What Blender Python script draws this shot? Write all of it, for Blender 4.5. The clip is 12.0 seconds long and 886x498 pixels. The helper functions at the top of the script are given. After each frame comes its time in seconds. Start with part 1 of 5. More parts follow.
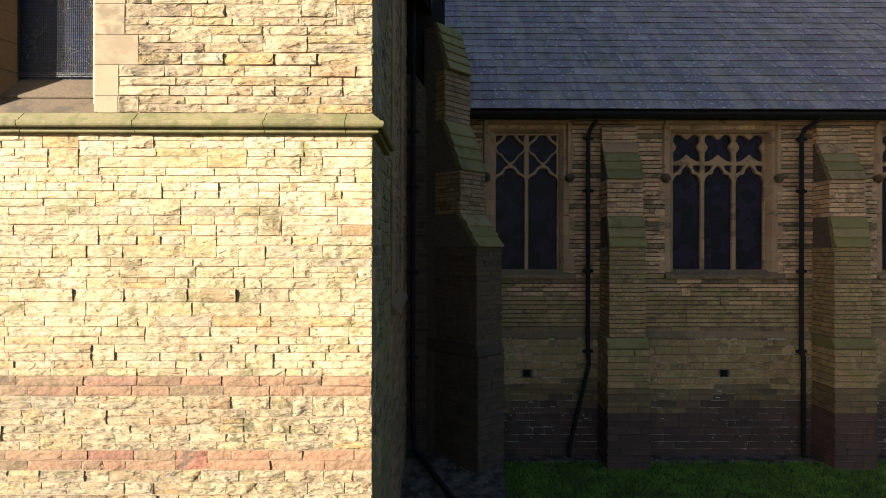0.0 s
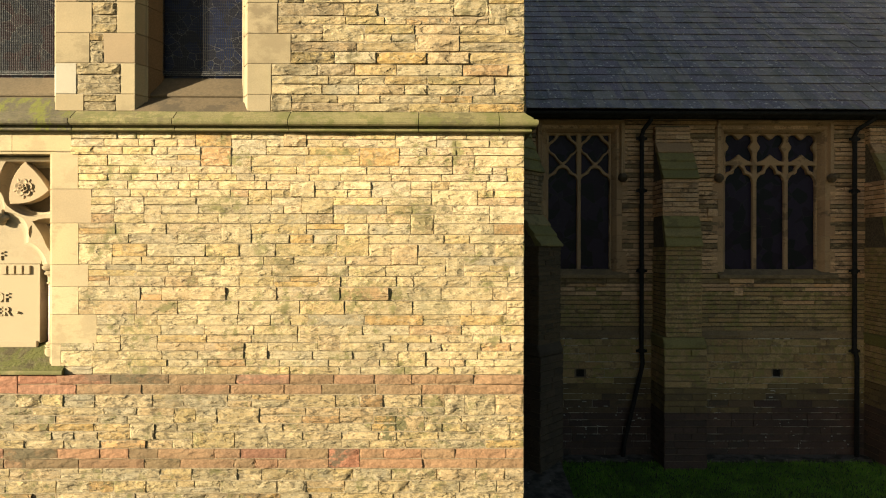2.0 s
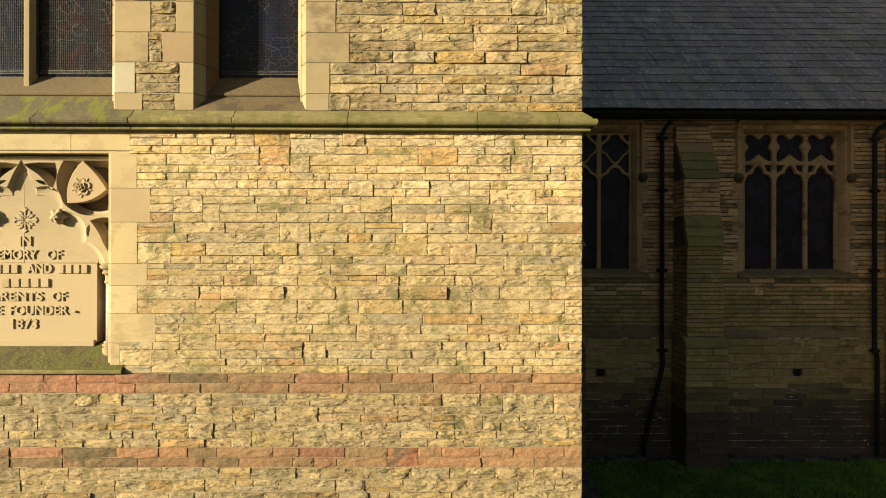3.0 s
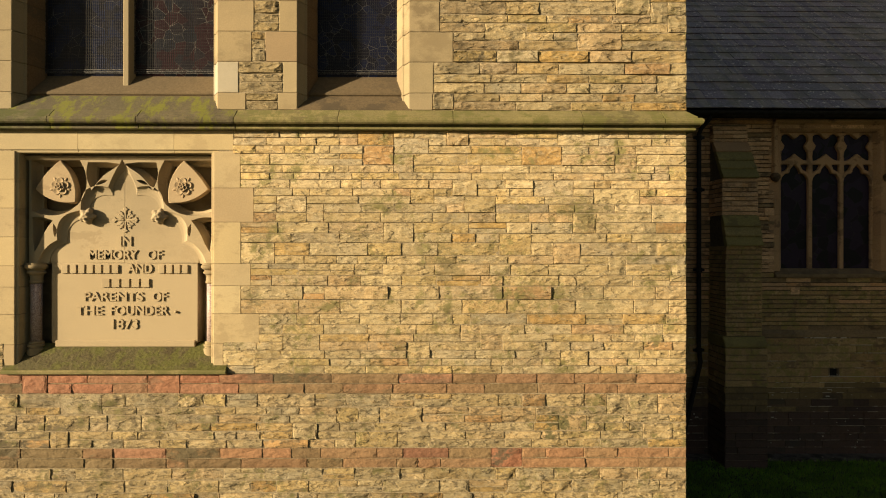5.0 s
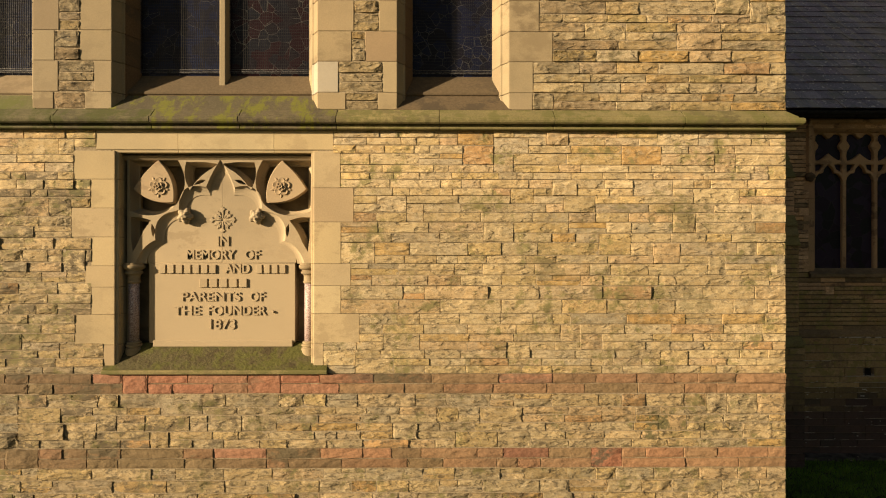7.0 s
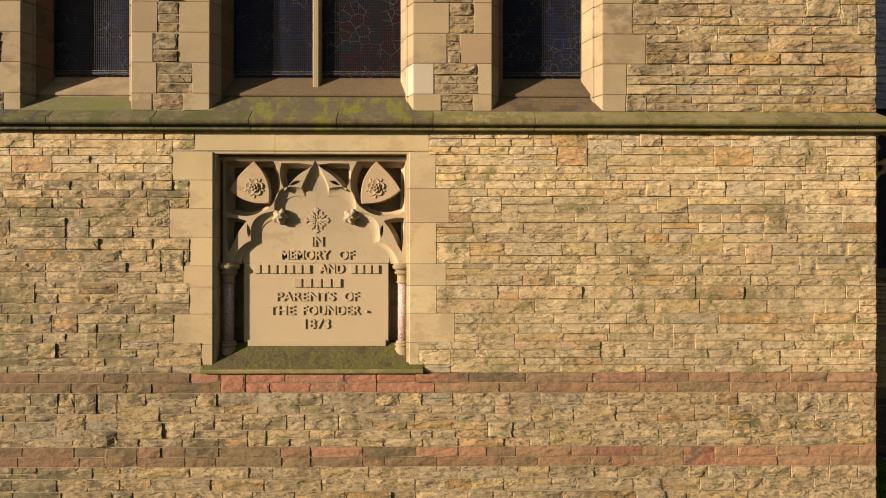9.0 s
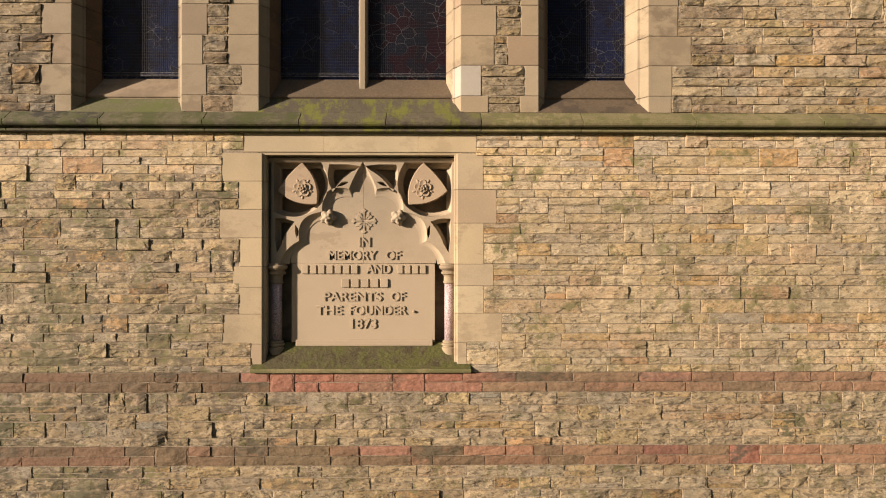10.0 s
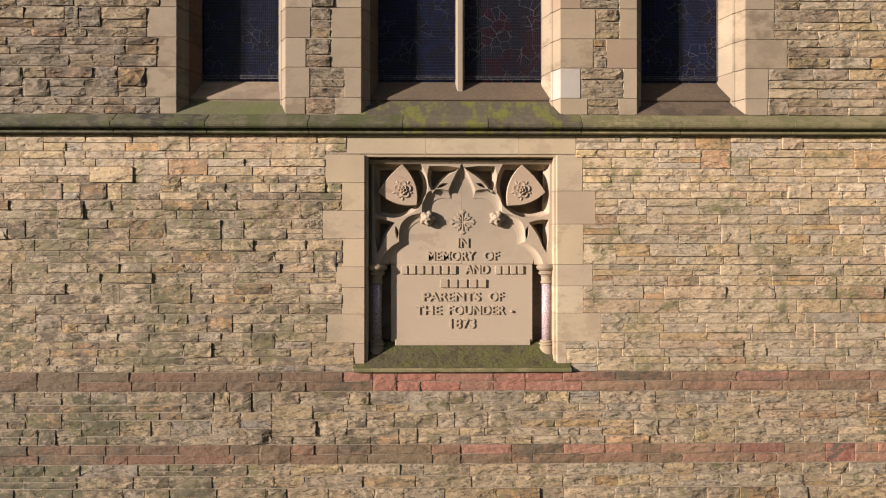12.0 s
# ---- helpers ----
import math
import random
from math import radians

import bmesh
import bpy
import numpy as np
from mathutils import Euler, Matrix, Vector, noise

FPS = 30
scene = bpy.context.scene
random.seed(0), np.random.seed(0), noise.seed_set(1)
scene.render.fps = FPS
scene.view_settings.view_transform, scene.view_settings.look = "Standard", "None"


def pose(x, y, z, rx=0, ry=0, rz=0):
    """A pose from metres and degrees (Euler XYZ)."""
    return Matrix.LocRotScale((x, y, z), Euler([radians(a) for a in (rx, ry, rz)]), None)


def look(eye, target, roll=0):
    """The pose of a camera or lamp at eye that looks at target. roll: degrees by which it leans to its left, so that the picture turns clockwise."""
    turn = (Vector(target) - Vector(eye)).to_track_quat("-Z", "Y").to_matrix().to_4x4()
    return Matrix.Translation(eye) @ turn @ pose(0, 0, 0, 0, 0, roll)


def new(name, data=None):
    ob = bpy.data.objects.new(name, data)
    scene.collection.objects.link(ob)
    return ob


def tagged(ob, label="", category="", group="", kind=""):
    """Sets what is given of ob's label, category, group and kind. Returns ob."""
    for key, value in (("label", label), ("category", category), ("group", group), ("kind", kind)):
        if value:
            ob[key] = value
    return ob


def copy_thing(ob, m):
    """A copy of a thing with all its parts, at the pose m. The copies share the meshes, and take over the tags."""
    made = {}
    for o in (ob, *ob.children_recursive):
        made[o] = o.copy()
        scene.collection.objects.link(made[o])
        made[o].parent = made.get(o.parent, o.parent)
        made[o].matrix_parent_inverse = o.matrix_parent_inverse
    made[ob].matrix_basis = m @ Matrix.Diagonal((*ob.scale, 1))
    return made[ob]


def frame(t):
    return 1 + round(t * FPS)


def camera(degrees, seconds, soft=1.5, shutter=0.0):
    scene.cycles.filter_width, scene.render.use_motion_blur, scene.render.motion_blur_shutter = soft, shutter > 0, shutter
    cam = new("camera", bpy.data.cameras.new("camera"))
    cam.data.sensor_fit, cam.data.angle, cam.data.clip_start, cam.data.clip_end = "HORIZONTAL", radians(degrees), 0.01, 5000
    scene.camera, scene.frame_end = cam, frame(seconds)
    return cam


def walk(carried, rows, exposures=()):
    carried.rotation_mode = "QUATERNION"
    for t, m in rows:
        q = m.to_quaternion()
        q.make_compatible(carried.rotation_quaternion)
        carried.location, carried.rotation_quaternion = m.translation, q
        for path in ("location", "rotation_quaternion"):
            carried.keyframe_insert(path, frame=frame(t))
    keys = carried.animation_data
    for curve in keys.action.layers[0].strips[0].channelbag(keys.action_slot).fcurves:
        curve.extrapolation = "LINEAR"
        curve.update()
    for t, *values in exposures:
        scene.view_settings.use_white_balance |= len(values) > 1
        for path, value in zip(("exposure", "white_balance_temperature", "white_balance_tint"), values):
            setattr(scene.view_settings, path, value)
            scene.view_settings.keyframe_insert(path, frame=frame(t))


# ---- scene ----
cam = camera(76.0, 12.0, soft=1.1)
METRES, EYE, TILT, LEAN, TURN = 4.4, 3.85, 0.0, 0.0, -0.3
ROWS = [
    (0.0, 0.0, 0.0, 0.0, -0.0, 0.06, -0.09),
    (0.5, -0.0636, 0.0003, -0.0002, -0.01, 0.06, -0.08),
    (1.0, -0.124, -0.0001, -0.001, -0.04, 0.08, -0.09),
    (1.5, -0.1793, -0.0009, -0.0026, -0.05, 0.09, -0.11),
    (2.0, -0.2302, -0.0015, -0.0027, -0.07, 0.08, -0.11),
    (2.5, -0.2764, -0.002, -0.003, -0.08, 0.08, -0.11),
    (3.0, -0.3188, -0.0023, -0.0042, -0.11, 0.08, -0.11),
    (5.0, -0.4761, 0.0004, -0.0041, -0.16, 0.04, -0.07),
    (5.5, -0.5138, 0.0014, -0.004, -0.18, 0.04, -0.07),
    (6.0, -0.5506, 0.0018, -0.0044, -0.19, 0.03, -0.07),
    (6.5, -0.5881, 0.0013, -0.0049, -0.21, 0.05, -0.06),
    (7.0, -0.6272, 0.0011, -0.0047, -0.22, 0.05, -0.04),
    (9.0, -0.771, -0.0065, -0.005, -0.27, 0.09, -0.04),
    (9.5, -0.8072, -0.0096, -0.0045, -0.29, 0.08, -0.03),
    (10.0, -0.8438, -0.013, -0.0045, -0.3, 0.1, -0.02),
    (10.5, -0.8819, -0.0161, -0.0037, -0.32, 0.1, -0.02),
    (11.0, -0.921, -0.0192, -0.0036, -0.33, 0.11, -0.01),
    (11.5, -0.9593, -0.0211, -0.0037, -0.35, 0.11, -0.01),
    (12.0, -0.999, -0.023, -0.004, -0.35, 0.13, 0.0),
]
walk(cam, [(t, pose(0, 0, EYE, TILT, LEAN, TURN) @ pose(METRES * x, METRES * y, METRES * z, 90 + pitch, roll, yaw)) for t, x, y, z, yaw, pitch, roll in ROWS],
     exposures=[(0.0, 2.56, 5750, 10), (1.0, 2.31, 6250, 5), (2.5, 1.85, 7100, -3), (5.0, 1.36, 8050, 3), (5.8, 1.31, 8100, 6), (7.0, 1.26, 8050, 9), (9.0, 1.27, 7000, 13), (9.6, 1.28, 6480, 17), (12.0, 1.28, 5540, 21)])

# ---- light: a low sun, raking over the front from its west end, and a clear sky ----
SUN_WAY = Vector((1.98, 1.0, -0.55)).normalized()
world = bpy.data.worlds.new("sky")
scene.world = world
world.use_nodes = True
sky = world.node_tree.nodes.new("ShaderNodeTexSky")
sky.sky_type, sky.sun_disc = "NISHITA", False
sky.sun_elevation, sky.sun_rotation = math.asin(-SUN_WAY.z), math.atan2(-SUN_WAY.x, -SUN_WAY.y)
sky.air_density, sky.dust_density, sky.ozone_density = 1.1, 2.2, 1.0
back = world.node_tree.nodes["Background"]
back.inputs["Strength"].default_value = 0.031
world.node_tree.links.new(sky.outputs[0], back.inputs["Color"])
sun = new("sun", bpy.data.lights.new("sun", "SUN"))
sun.data.energy, sun.data.angle, sun.data.color = 4.85, radians(0.6), (1.0, 0.86, 0.66)
sun.matrix_world = look((-20, -10, 8), Vector((-20, -10, 8)) + SUN_WAY)


# ---- materials ----
def ramp(nt, fac, stops):
    r = nt.nodes.new("ShaderNodeValToRGB")
    while len(r.color_ramp.elements) < len(stops):
        r.color_ramp.elements.new(0.5)
    for e, (p, c) in zip(r.color_ramp.elements, stops):
        e.position, e.color = p, (*c, 1)
    nt.links.new(fac, r.inputs[0])
    return r.outputs[0]


def mix(nt, fac, a, b, how="MIX"):
    m = nt.nodes.new("ShaderNodeMix")
    m.data_type, m.blend_type = "RGBA", how
    for slot, v in ((0, fac), (6, a), (7, b)):
        if isinstance(v, (int, float)):
            m.inputs[slot].default_value = v
        elif isinstance(v, tuple):
            m.inputs[slot].default_value = (*v, 1)
        else:
            nt.links.new(v, m.inputs[slot])
    return m.outputs[2]


def calc(nt, op, a, b=0.0):
    m = nt.nodes.new("ShaderNodeMath")
    m.operation = op
    for slot, v in ((0, a), (1, b)):
        if isinstance(v, (int, float)):
            m.inputs[slot].default_value = v
        else:
            nt.links.new(v, m.inputs[slot])
    return m.outputs[0]


def grain(nt, scale, detail=6.0, rough=0.6, stretch=(1, 1, 1), shift=None):
    g = nt.nodes.new("ShaderNodeNewGeometry")
    mp = nt.nodes.new("ShaderNodeMapping")
    mp.inputs["Scale"].default_value = stretch
    nt.links.new(g.outputs["Position"], mp.inputs["Vector"])
    if shift is not None:
        nt.links.new(shift, mp.inputs["Location"])
    n = nt.nodes.new("ShaderNodeTexNoise")
    n.inputs["Scale"].default_value, n.inputs["Detail"].default_value, n.inputs["Roughness"].default_value = scale, detail, rough
    n.normalize = False
    nt.links.new(mp.outputs[0], n.inputs["Vector"])
    return calc(nt, "ADD", calc(nt, "MULTIPLY", n.outputs[0], 0.45), 0.5)


def chips(nt, scale, stretch, shift, wobble=0.05):
    """Shallow bowls that meet in sharp ridges, as a chisel leaves them; shift sets them apart from stone to stone."""
    mp = nt.nodes.new("ShaderNodeMapping")
    mp.inputs["Scale"].default_value = stretch
    nt.links.new(nt.nodes.new("ShaderNodeNewGeometry").outputs["Position"], mp.inputs["Vector"])
    n = nt.nodes.new("ShaderNodeTexNoise")
    n.inputs["Scale"].default_value, n.inputs["Detail"].default_value = 18.0, 4.0
    nt.links.new(mp.outputs[0], n.inputs["Vector"])
    add = nt.nodes.new("ShaderNodeVectorMath")
    add.operation = "MULTIPLY_ADD"
    nt.links.new(n.outputs["Color"], add.inputs[0])
    add.inputs[1].default_value = (wobble,) * 3
    nt.links.new(mp.outputs[0], add.inputs[2])
    far = nt.nodes.new("ShaderNodeVectorMath")
    nt.links.new(add.outputs[0], far.inputs[0])
    nt.links.new(calc(nt, "MULTIPLY", shift, 40.0), far.inputs[1])
    v = nt.nodes.new("ShaderNodeTexVoronoi")
    v.inputs["Scale"].default_value = scale
    nt.links.new(far.outputs[0], v.inputs["Vector"])
    return calc(nt, "POWER", v.outputs["Distance"], 1.6)


def piece_random(nt):
    """A number of its own for every piece, whether it is an object or an island of a mesh."""
    o = nt.nodes.new("ShaderNodeObjectInfo").outputs["Random"]
    i = nt.nodes.new("ShaderNodeNewGeometry").outputs["Random Per Island"]
    return calc(nt, "FRACT", calc(nt, "ADD", o, i))


def blank(name, rough=0.9, metal=0.0):
    m = bpy.data.materials.new(name)
    m.use_nodes = True
    b = m.node_tree.nodes["Principled BSDF"]
    b.inputs["Roughness"].default_value, b.inputs["Metallic"].default_value = rough, metal
    b.inputs["Specular IOR Level"].default_value = 0.3
    return m, m.node_tree, b


def relief(nt, bsdf, height, strength, distance):
    bp = nt.nodes.new("ShaderNodeBump")
    bp.inputs["Strength"].default_value, bp.inputs["Distance"].default_value = strength, distance
    nt.links.new(height, bp.inputs["Height"])
    nt.links.new(bp.outputs[0], bsdf.inputs["Normal"])


def stone(name, stops, stain=(0.10, 0.09, 0.06), stain_at=(0.56, 0.72), stain_amount=0.75, bump=0.8, fine=(70, 9), deep=0.02, moss=None, rock=False, soot=None, tone=0.66, speck=0.4, hewn=0.36, run=(1, 1, 1), pitted=0.0):
    """Sandstone whose pieces differ in colour, with stains across them and a rough or sawn face."""
    dim = lambda c: tuple(v * tone for v in c)
    stops, stain = [(p, dim(c)) for p, c in stops], dim(stain)
    m, nt, b = blank(name)
    pr = piece_random(nt)
    base = ramp(nt, pr, stops)
    g1 = grain(nt, fine[0], 6, 0.7)
    base = mix(nt, speck, base, ramp(nt, g1, [(0.2, (0.45, 0.42, 0.38)), (0.8, (1.12, 1.12, 1.12))]), "MULTIPLY")
    g2 = grain(nt, fine[1], 10, 0.72, (1, 1, 1.6))
    patch = ramp(nt, g2, [(stain_at[0], (0, 0, 0)), (stain_at[1], (1, 1, 1))])
    odd = ramp(nt, calc(nt, "FRACT", calc(nt, "MULTIPLY", pr, 7.3)), [(0.35, (0.12, 0.12, 0.12)), (0.9, (1, 1, 1))])
    base = mix(nt, calc(nt, "MULTIPLY", calc(nt, "MULTIPLY", patch, odd), stain_amount), base, stain)
    big = grain(nt, 0.9, 4, 0.6)
    base = mix(nt, 0.5, base, ramp(nt, big, [(0.3, (0.72, 0.72, 0.70)), (0.7, (1.12, 1.08, 1.0))]), "MULTIPLY")
    if rock:
        # each stone lighter or darker as a whole
        level_of = ramp(nt, calc(nt, "FRACT", calc(nt, "MULTIPLY", pr, 29.3)), [(0.0, (0.90, 0.89, 0.88)), (0.5, (1.03, 1.03, 1.02)), (1.0, (1.10, 1.09, 1.08))])
        base = mix(nt, 1.0, base, level_of, "MULTIPLY")
        # rusty and pale veins, and old soot in drifts
        vein = ramp(nt, grain(nt, 14, 8, 0.7, (1, 1, 2.5)), [(0.56, (0, 0, 0)), (0.68, (0.22, 0.22, 0.22))])
        base = mix(nt, vein, base, dim((0.46, 0.29, 0.12)))
        pale = ramp(nt, grain(nt, 19, 8, 0.7, (1.3, 1, 2.0)), [(0.58, (0, 0, 0)), (0.70, (0.28, 0.28, 0.28))])
        base = mix(nt, pale, base, dim((0.56, 0.47, 0.33)))
        # now and then a stone greyed by lichen
        grey = ramp(nt, calc(nt, "FRACT", calc(nt, "MULTIPLY", pr, 13.7)), [(0.86, (0, 0, 0)), (0.91, (0.45, 0.45, 0.45))])
        thin = ramp(nt, grain(nt, 10, 8, 0.7), [(0.40, (0.25, 0.25, 0.25)), (0.60, (1, 1, 1))])
        base = mix(nt, calc(nt, "MULTIPLY", grey, thin), base, dim((0.31, 0.28, 0.22)))
        # fine bedding lines and a gritty speckle
        bed = ramp(nt, grain(nt, 26, 8, 0.75, (0.45, 1, 3.2)), [(0.26, (0.45, 0.42, 0.38)), (0.44, (1, 1, 1)), (0.72, (1.12, 1.12, 1.12))])
        base = mix(nt, 0.20, base, bed, "MULTIPLY")
        grit = ramp(nt, grain(nt, 130, 3, 0.6), [(0.25, (0.45, 0.42, 0.38)), (0.5, (1, 1, 1)), (0.8, (1.3, 1.3, 1.3))])
        base = mix(nt, 0.26, base, grit, "MULTIPLY")
        # cracks and pits only in colour, the dark of their hollows painted in
        off = calc(nt, "ABSOLUTE", calc(nt, "SUBTRACT", grain(nt, 9, 6, 0.62, (0.8, 1, 1.7)), 0.5))
        crack = ramp(nt, off, [(0.0, (0.30, 0.25, 0.20)), (0.012, (0.55, 0.5, 0.45)), (0.022, (1, 1, 1))])
        base = mix(nt, ramp(nt, grain(nt, 6, 3, 0.5), [(0.46 - 2 * pitted, (0, 0, 0)), (0.60 - 2 * pitted, (0.8, 0.8, 0.8))]), base, mix(nt, 1.0, base, crack, "MULTIPLY"))
        pit = ramp(nt, grain(nt, 17, 7, 0.7, (1, 1, 1.9)), [(0.68 - pitted, (0, 0, 0)), (0.73 - pitted, (0.6 + 3 * pitted,) * 3)])
        base = mix(nt, pit, base, dim((0.13, 0.10, 0.065)))
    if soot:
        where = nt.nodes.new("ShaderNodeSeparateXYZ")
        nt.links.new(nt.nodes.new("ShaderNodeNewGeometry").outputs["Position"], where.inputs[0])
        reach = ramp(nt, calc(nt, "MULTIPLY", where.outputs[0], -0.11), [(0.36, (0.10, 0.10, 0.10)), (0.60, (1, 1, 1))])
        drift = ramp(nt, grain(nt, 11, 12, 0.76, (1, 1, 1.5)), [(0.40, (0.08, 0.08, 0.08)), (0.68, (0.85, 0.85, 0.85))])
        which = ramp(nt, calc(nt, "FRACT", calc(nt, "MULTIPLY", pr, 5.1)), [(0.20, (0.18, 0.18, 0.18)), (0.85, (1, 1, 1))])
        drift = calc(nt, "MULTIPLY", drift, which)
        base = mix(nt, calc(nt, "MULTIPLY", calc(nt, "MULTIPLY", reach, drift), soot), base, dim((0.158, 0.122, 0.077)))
    if rock and soot and not hewn > 0.5:
        base = mix(nt, calc(nt, "MAXIMUM", growth(nt), 0.0), base, dim((0.130, 0.120, 0.058)))
    if moss:
        gm = grain(nt, 6, 10, 0.78, run)
        base = mix(nt, ramp(nt, gm, [(moss[1] - 0.06, (0, 0, 0)), (moss[1] + 0.22, (0.9, 0.9, 0.9))]), base, dim(moss[0]))
    nt.links.new(base, b.inputs["Base Color"])
    if rock:
        ledge = calc(nt, "MULTIPLY", grain(nt, 7, 4, 0.5, (0.8, 1, 2.0)), 2.5)
        step = calc(nt, "ADD", calc(nt, "FLOOR", ledge), calc(nt, "POWER", calc(nt, "FRACT", ledge), 7.0))
        cut = calc(nt, "ADD", calc(nt, "MULTIPLY", chips(nt, 8, (0.7, 1, 1.6), pr), hewn * 1.7), calc(nt, "MULTIPLY", chips(nt, 26, (0.8, 1, 1.6), pr, 0.03), 0.15))
        h = calc(nt, "ADD", cut, calc(nt, "MULTIPLY", grain(nt, 22, 4, 0.5, (1, 1, 1.5)), 0.12))
        h = calc(nt, "ADD", h, calc(nt, "ADD", calc(nt, "MULTIPLY", step, 0.36), calc(nt, "MULTIPLY", grain(nt, 75, 5, 0.65, (1, 1, 1.4)), 0.05)))
    else:
        h = grain(nt, fine[1] * 2.5, 4, 0.55, (1, 1, 1.7))
    relief(nt, b, h, bump, deep)
    return m


# patches of black-green growth on the front: x, z, radius, strength
GROWTHS = [(-1.12, 4.06, 0.10, 0.6), (-1.06, 3.48, 0.10, 0.4), (-0.98, 2.68, 0.07, 0.6), (-2.54, 3.06, 0.08, 0.5), (-3.30, 3.50, 0.06, 0.4), (-0.62, 3.98, 0.15, 0.3), (-1.31, 2.69, 0.08, 0.9), (-2.02, 3.72, 0.10, 0.5), (-6.22, 3.48, 0.20, 0.7), (-5.12, 4.25, 0.08, 0.9),
           (-5.95, 4.02, 0.15, 0.7), (-6.68, 2.69, 0.22, 0.9), (-5.55, 3.26, 0.14, 0.6), (-6.95, 3.85, 0.20, 0.6), (-7.1, 2.30, 0.34, 0.8), (-6.3, 3.10, 0.26, 0.7), (-7.4, 3.30, 0.25, 0.7), (-6.1, 2.25, 0.20, 0.6)]


def growth(nt):
    """How much growth there is at a place: ragged patches round the points above."""
    where = nt.nodes.new("ShaderNodeSeparateXYZ")
    nt.links.new(nt.nodes.new("ShaderNodeNewGeometry").outputs["Position"], where.inputs[0])
    ragged = calc(nt, "SUBTRACT", grain(nt, 12, 8, 0.75, (1, 1, 1.3)), 0.5)
    total = 0.0
    for x, z, r, much in GROWTHS:
        dx, dz = calc(nt, "SUBTRACT", where.outputs[0], x), calc(nt, "SUBTRACT", where.outputs[2], z)
        far = calc(nt, "DIVIDE", calc(nt, "SQRT", calc(nt, "ADD", calc(nt, "MULTIPLY", dx, dx), calc(nt, "MULTIPLY", dz, dz))), r)
        near = calc(nt, "SUBTRACT", calc(nt, "SUBTRACT", 1.0, far), calc(nt, "MULTIPLY", ragged, 2.6))
        total = calc(nt, "MAXIMUM", total, calc(nt, "MINIMUM", calc(nt, "MULTIPLY", near, 2.2 * much), much))
    return total


def plain(name, c0, c1, rough=0.6, metal=0.0, scale=20, bump=0.2, deep=0.004):
    m, nt, b = blank(name, rough, metal)
    g = grain(nt, scale)
    nt.links.new(ramp(nt, g, [(0.3, c0), (0.7, c1)]), b.inputs["Base Color"])
    relief(nt, b, g, bump, deep)
    return m


SANDSTONES = [(0.0, (0.446, 0.334, 0.187)), (0.12, (0.537, 0.421, 0.254)), (0.26, (0.502, 0.372, 0.184)), (0.36, (0.551, 0.442, 0.285)), (0.48, (0.46, 0.369, 0.236)), (0.6, (0.558, 0.442, 0.271)), (0.72, (0.523, 0.372, 0.219)), (0.82, (0.432, 0.362, 0.254)), (0.86, (0.544, 0.428, 0.264)), (0.91, (0.516, 0.340, 0.140)), (0.96, (0.495, 0.300, 0.150)), (1.0, (0.383, 0.341, 0.261))]
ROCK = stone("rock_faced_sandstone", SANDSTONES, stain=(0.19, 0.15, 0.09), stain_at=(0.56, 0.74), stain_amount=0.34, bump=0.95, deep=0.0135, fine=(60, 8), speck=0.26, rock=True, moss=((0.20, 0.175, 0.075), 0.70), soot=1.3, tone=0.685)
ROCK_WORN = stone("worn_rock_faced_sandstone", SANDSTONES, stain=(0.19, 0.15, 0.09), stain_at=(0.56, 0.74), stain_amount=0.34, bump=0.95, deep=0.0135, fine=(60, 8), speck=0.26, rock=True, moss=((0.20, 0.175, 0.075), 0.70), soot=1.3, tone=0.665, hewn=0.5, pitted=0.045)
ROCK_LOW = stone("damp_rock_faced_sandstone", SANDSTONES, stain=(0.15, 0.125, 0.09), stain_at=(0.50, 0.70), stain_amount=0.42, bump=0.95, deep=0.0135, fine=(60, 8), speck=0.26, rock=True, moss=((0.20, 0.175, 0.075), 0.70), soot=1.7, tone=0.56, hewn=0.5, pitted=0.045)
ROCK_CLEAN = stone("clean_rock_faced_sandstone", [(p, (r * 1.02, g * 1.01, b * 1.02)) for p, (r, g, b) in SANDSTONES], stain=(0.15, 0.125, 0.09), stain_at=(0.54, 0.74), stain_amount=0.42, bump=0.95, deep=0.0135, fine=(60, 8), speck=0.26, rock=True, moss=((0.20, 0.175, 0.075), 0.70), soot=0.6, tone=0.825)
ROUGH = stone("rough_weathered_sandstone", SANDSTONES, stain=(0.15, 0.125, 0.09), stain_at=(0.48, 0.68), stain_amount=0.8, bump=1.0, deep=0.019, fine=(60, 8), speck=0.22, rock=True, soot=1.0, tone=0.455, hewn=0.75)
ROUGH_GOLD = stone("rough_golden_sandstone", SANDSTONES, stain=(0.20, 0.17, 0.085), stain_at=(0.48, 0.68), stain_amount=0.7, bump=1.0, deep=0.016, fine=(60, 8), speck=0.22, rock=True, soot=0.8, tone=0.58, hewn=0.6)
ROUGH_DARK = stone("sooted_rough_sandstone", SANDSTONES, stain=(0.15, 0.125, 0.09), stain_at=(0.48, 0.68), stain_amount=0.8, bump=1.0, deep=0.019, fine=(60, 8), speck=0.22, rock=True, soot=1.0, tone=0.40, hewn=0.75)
BAND_TAN = stone("tan_red_sandstone", [(0.0, (0.29, 0.18, 0.106)), (0.3, (0.35, 0.205, 0.122)), (0.5, (0.275, 0.19, 0.11)), (0.75, (0.365, 0.195, 0.118)), (1.0, (0.32, 0.215, 0.128))], stain=(0.20, 0.145, 0.09), stain_at=(0.5, 0.7), stain_amount=0.55, bump=0.6, fine=(70, 5), deep=0.014)
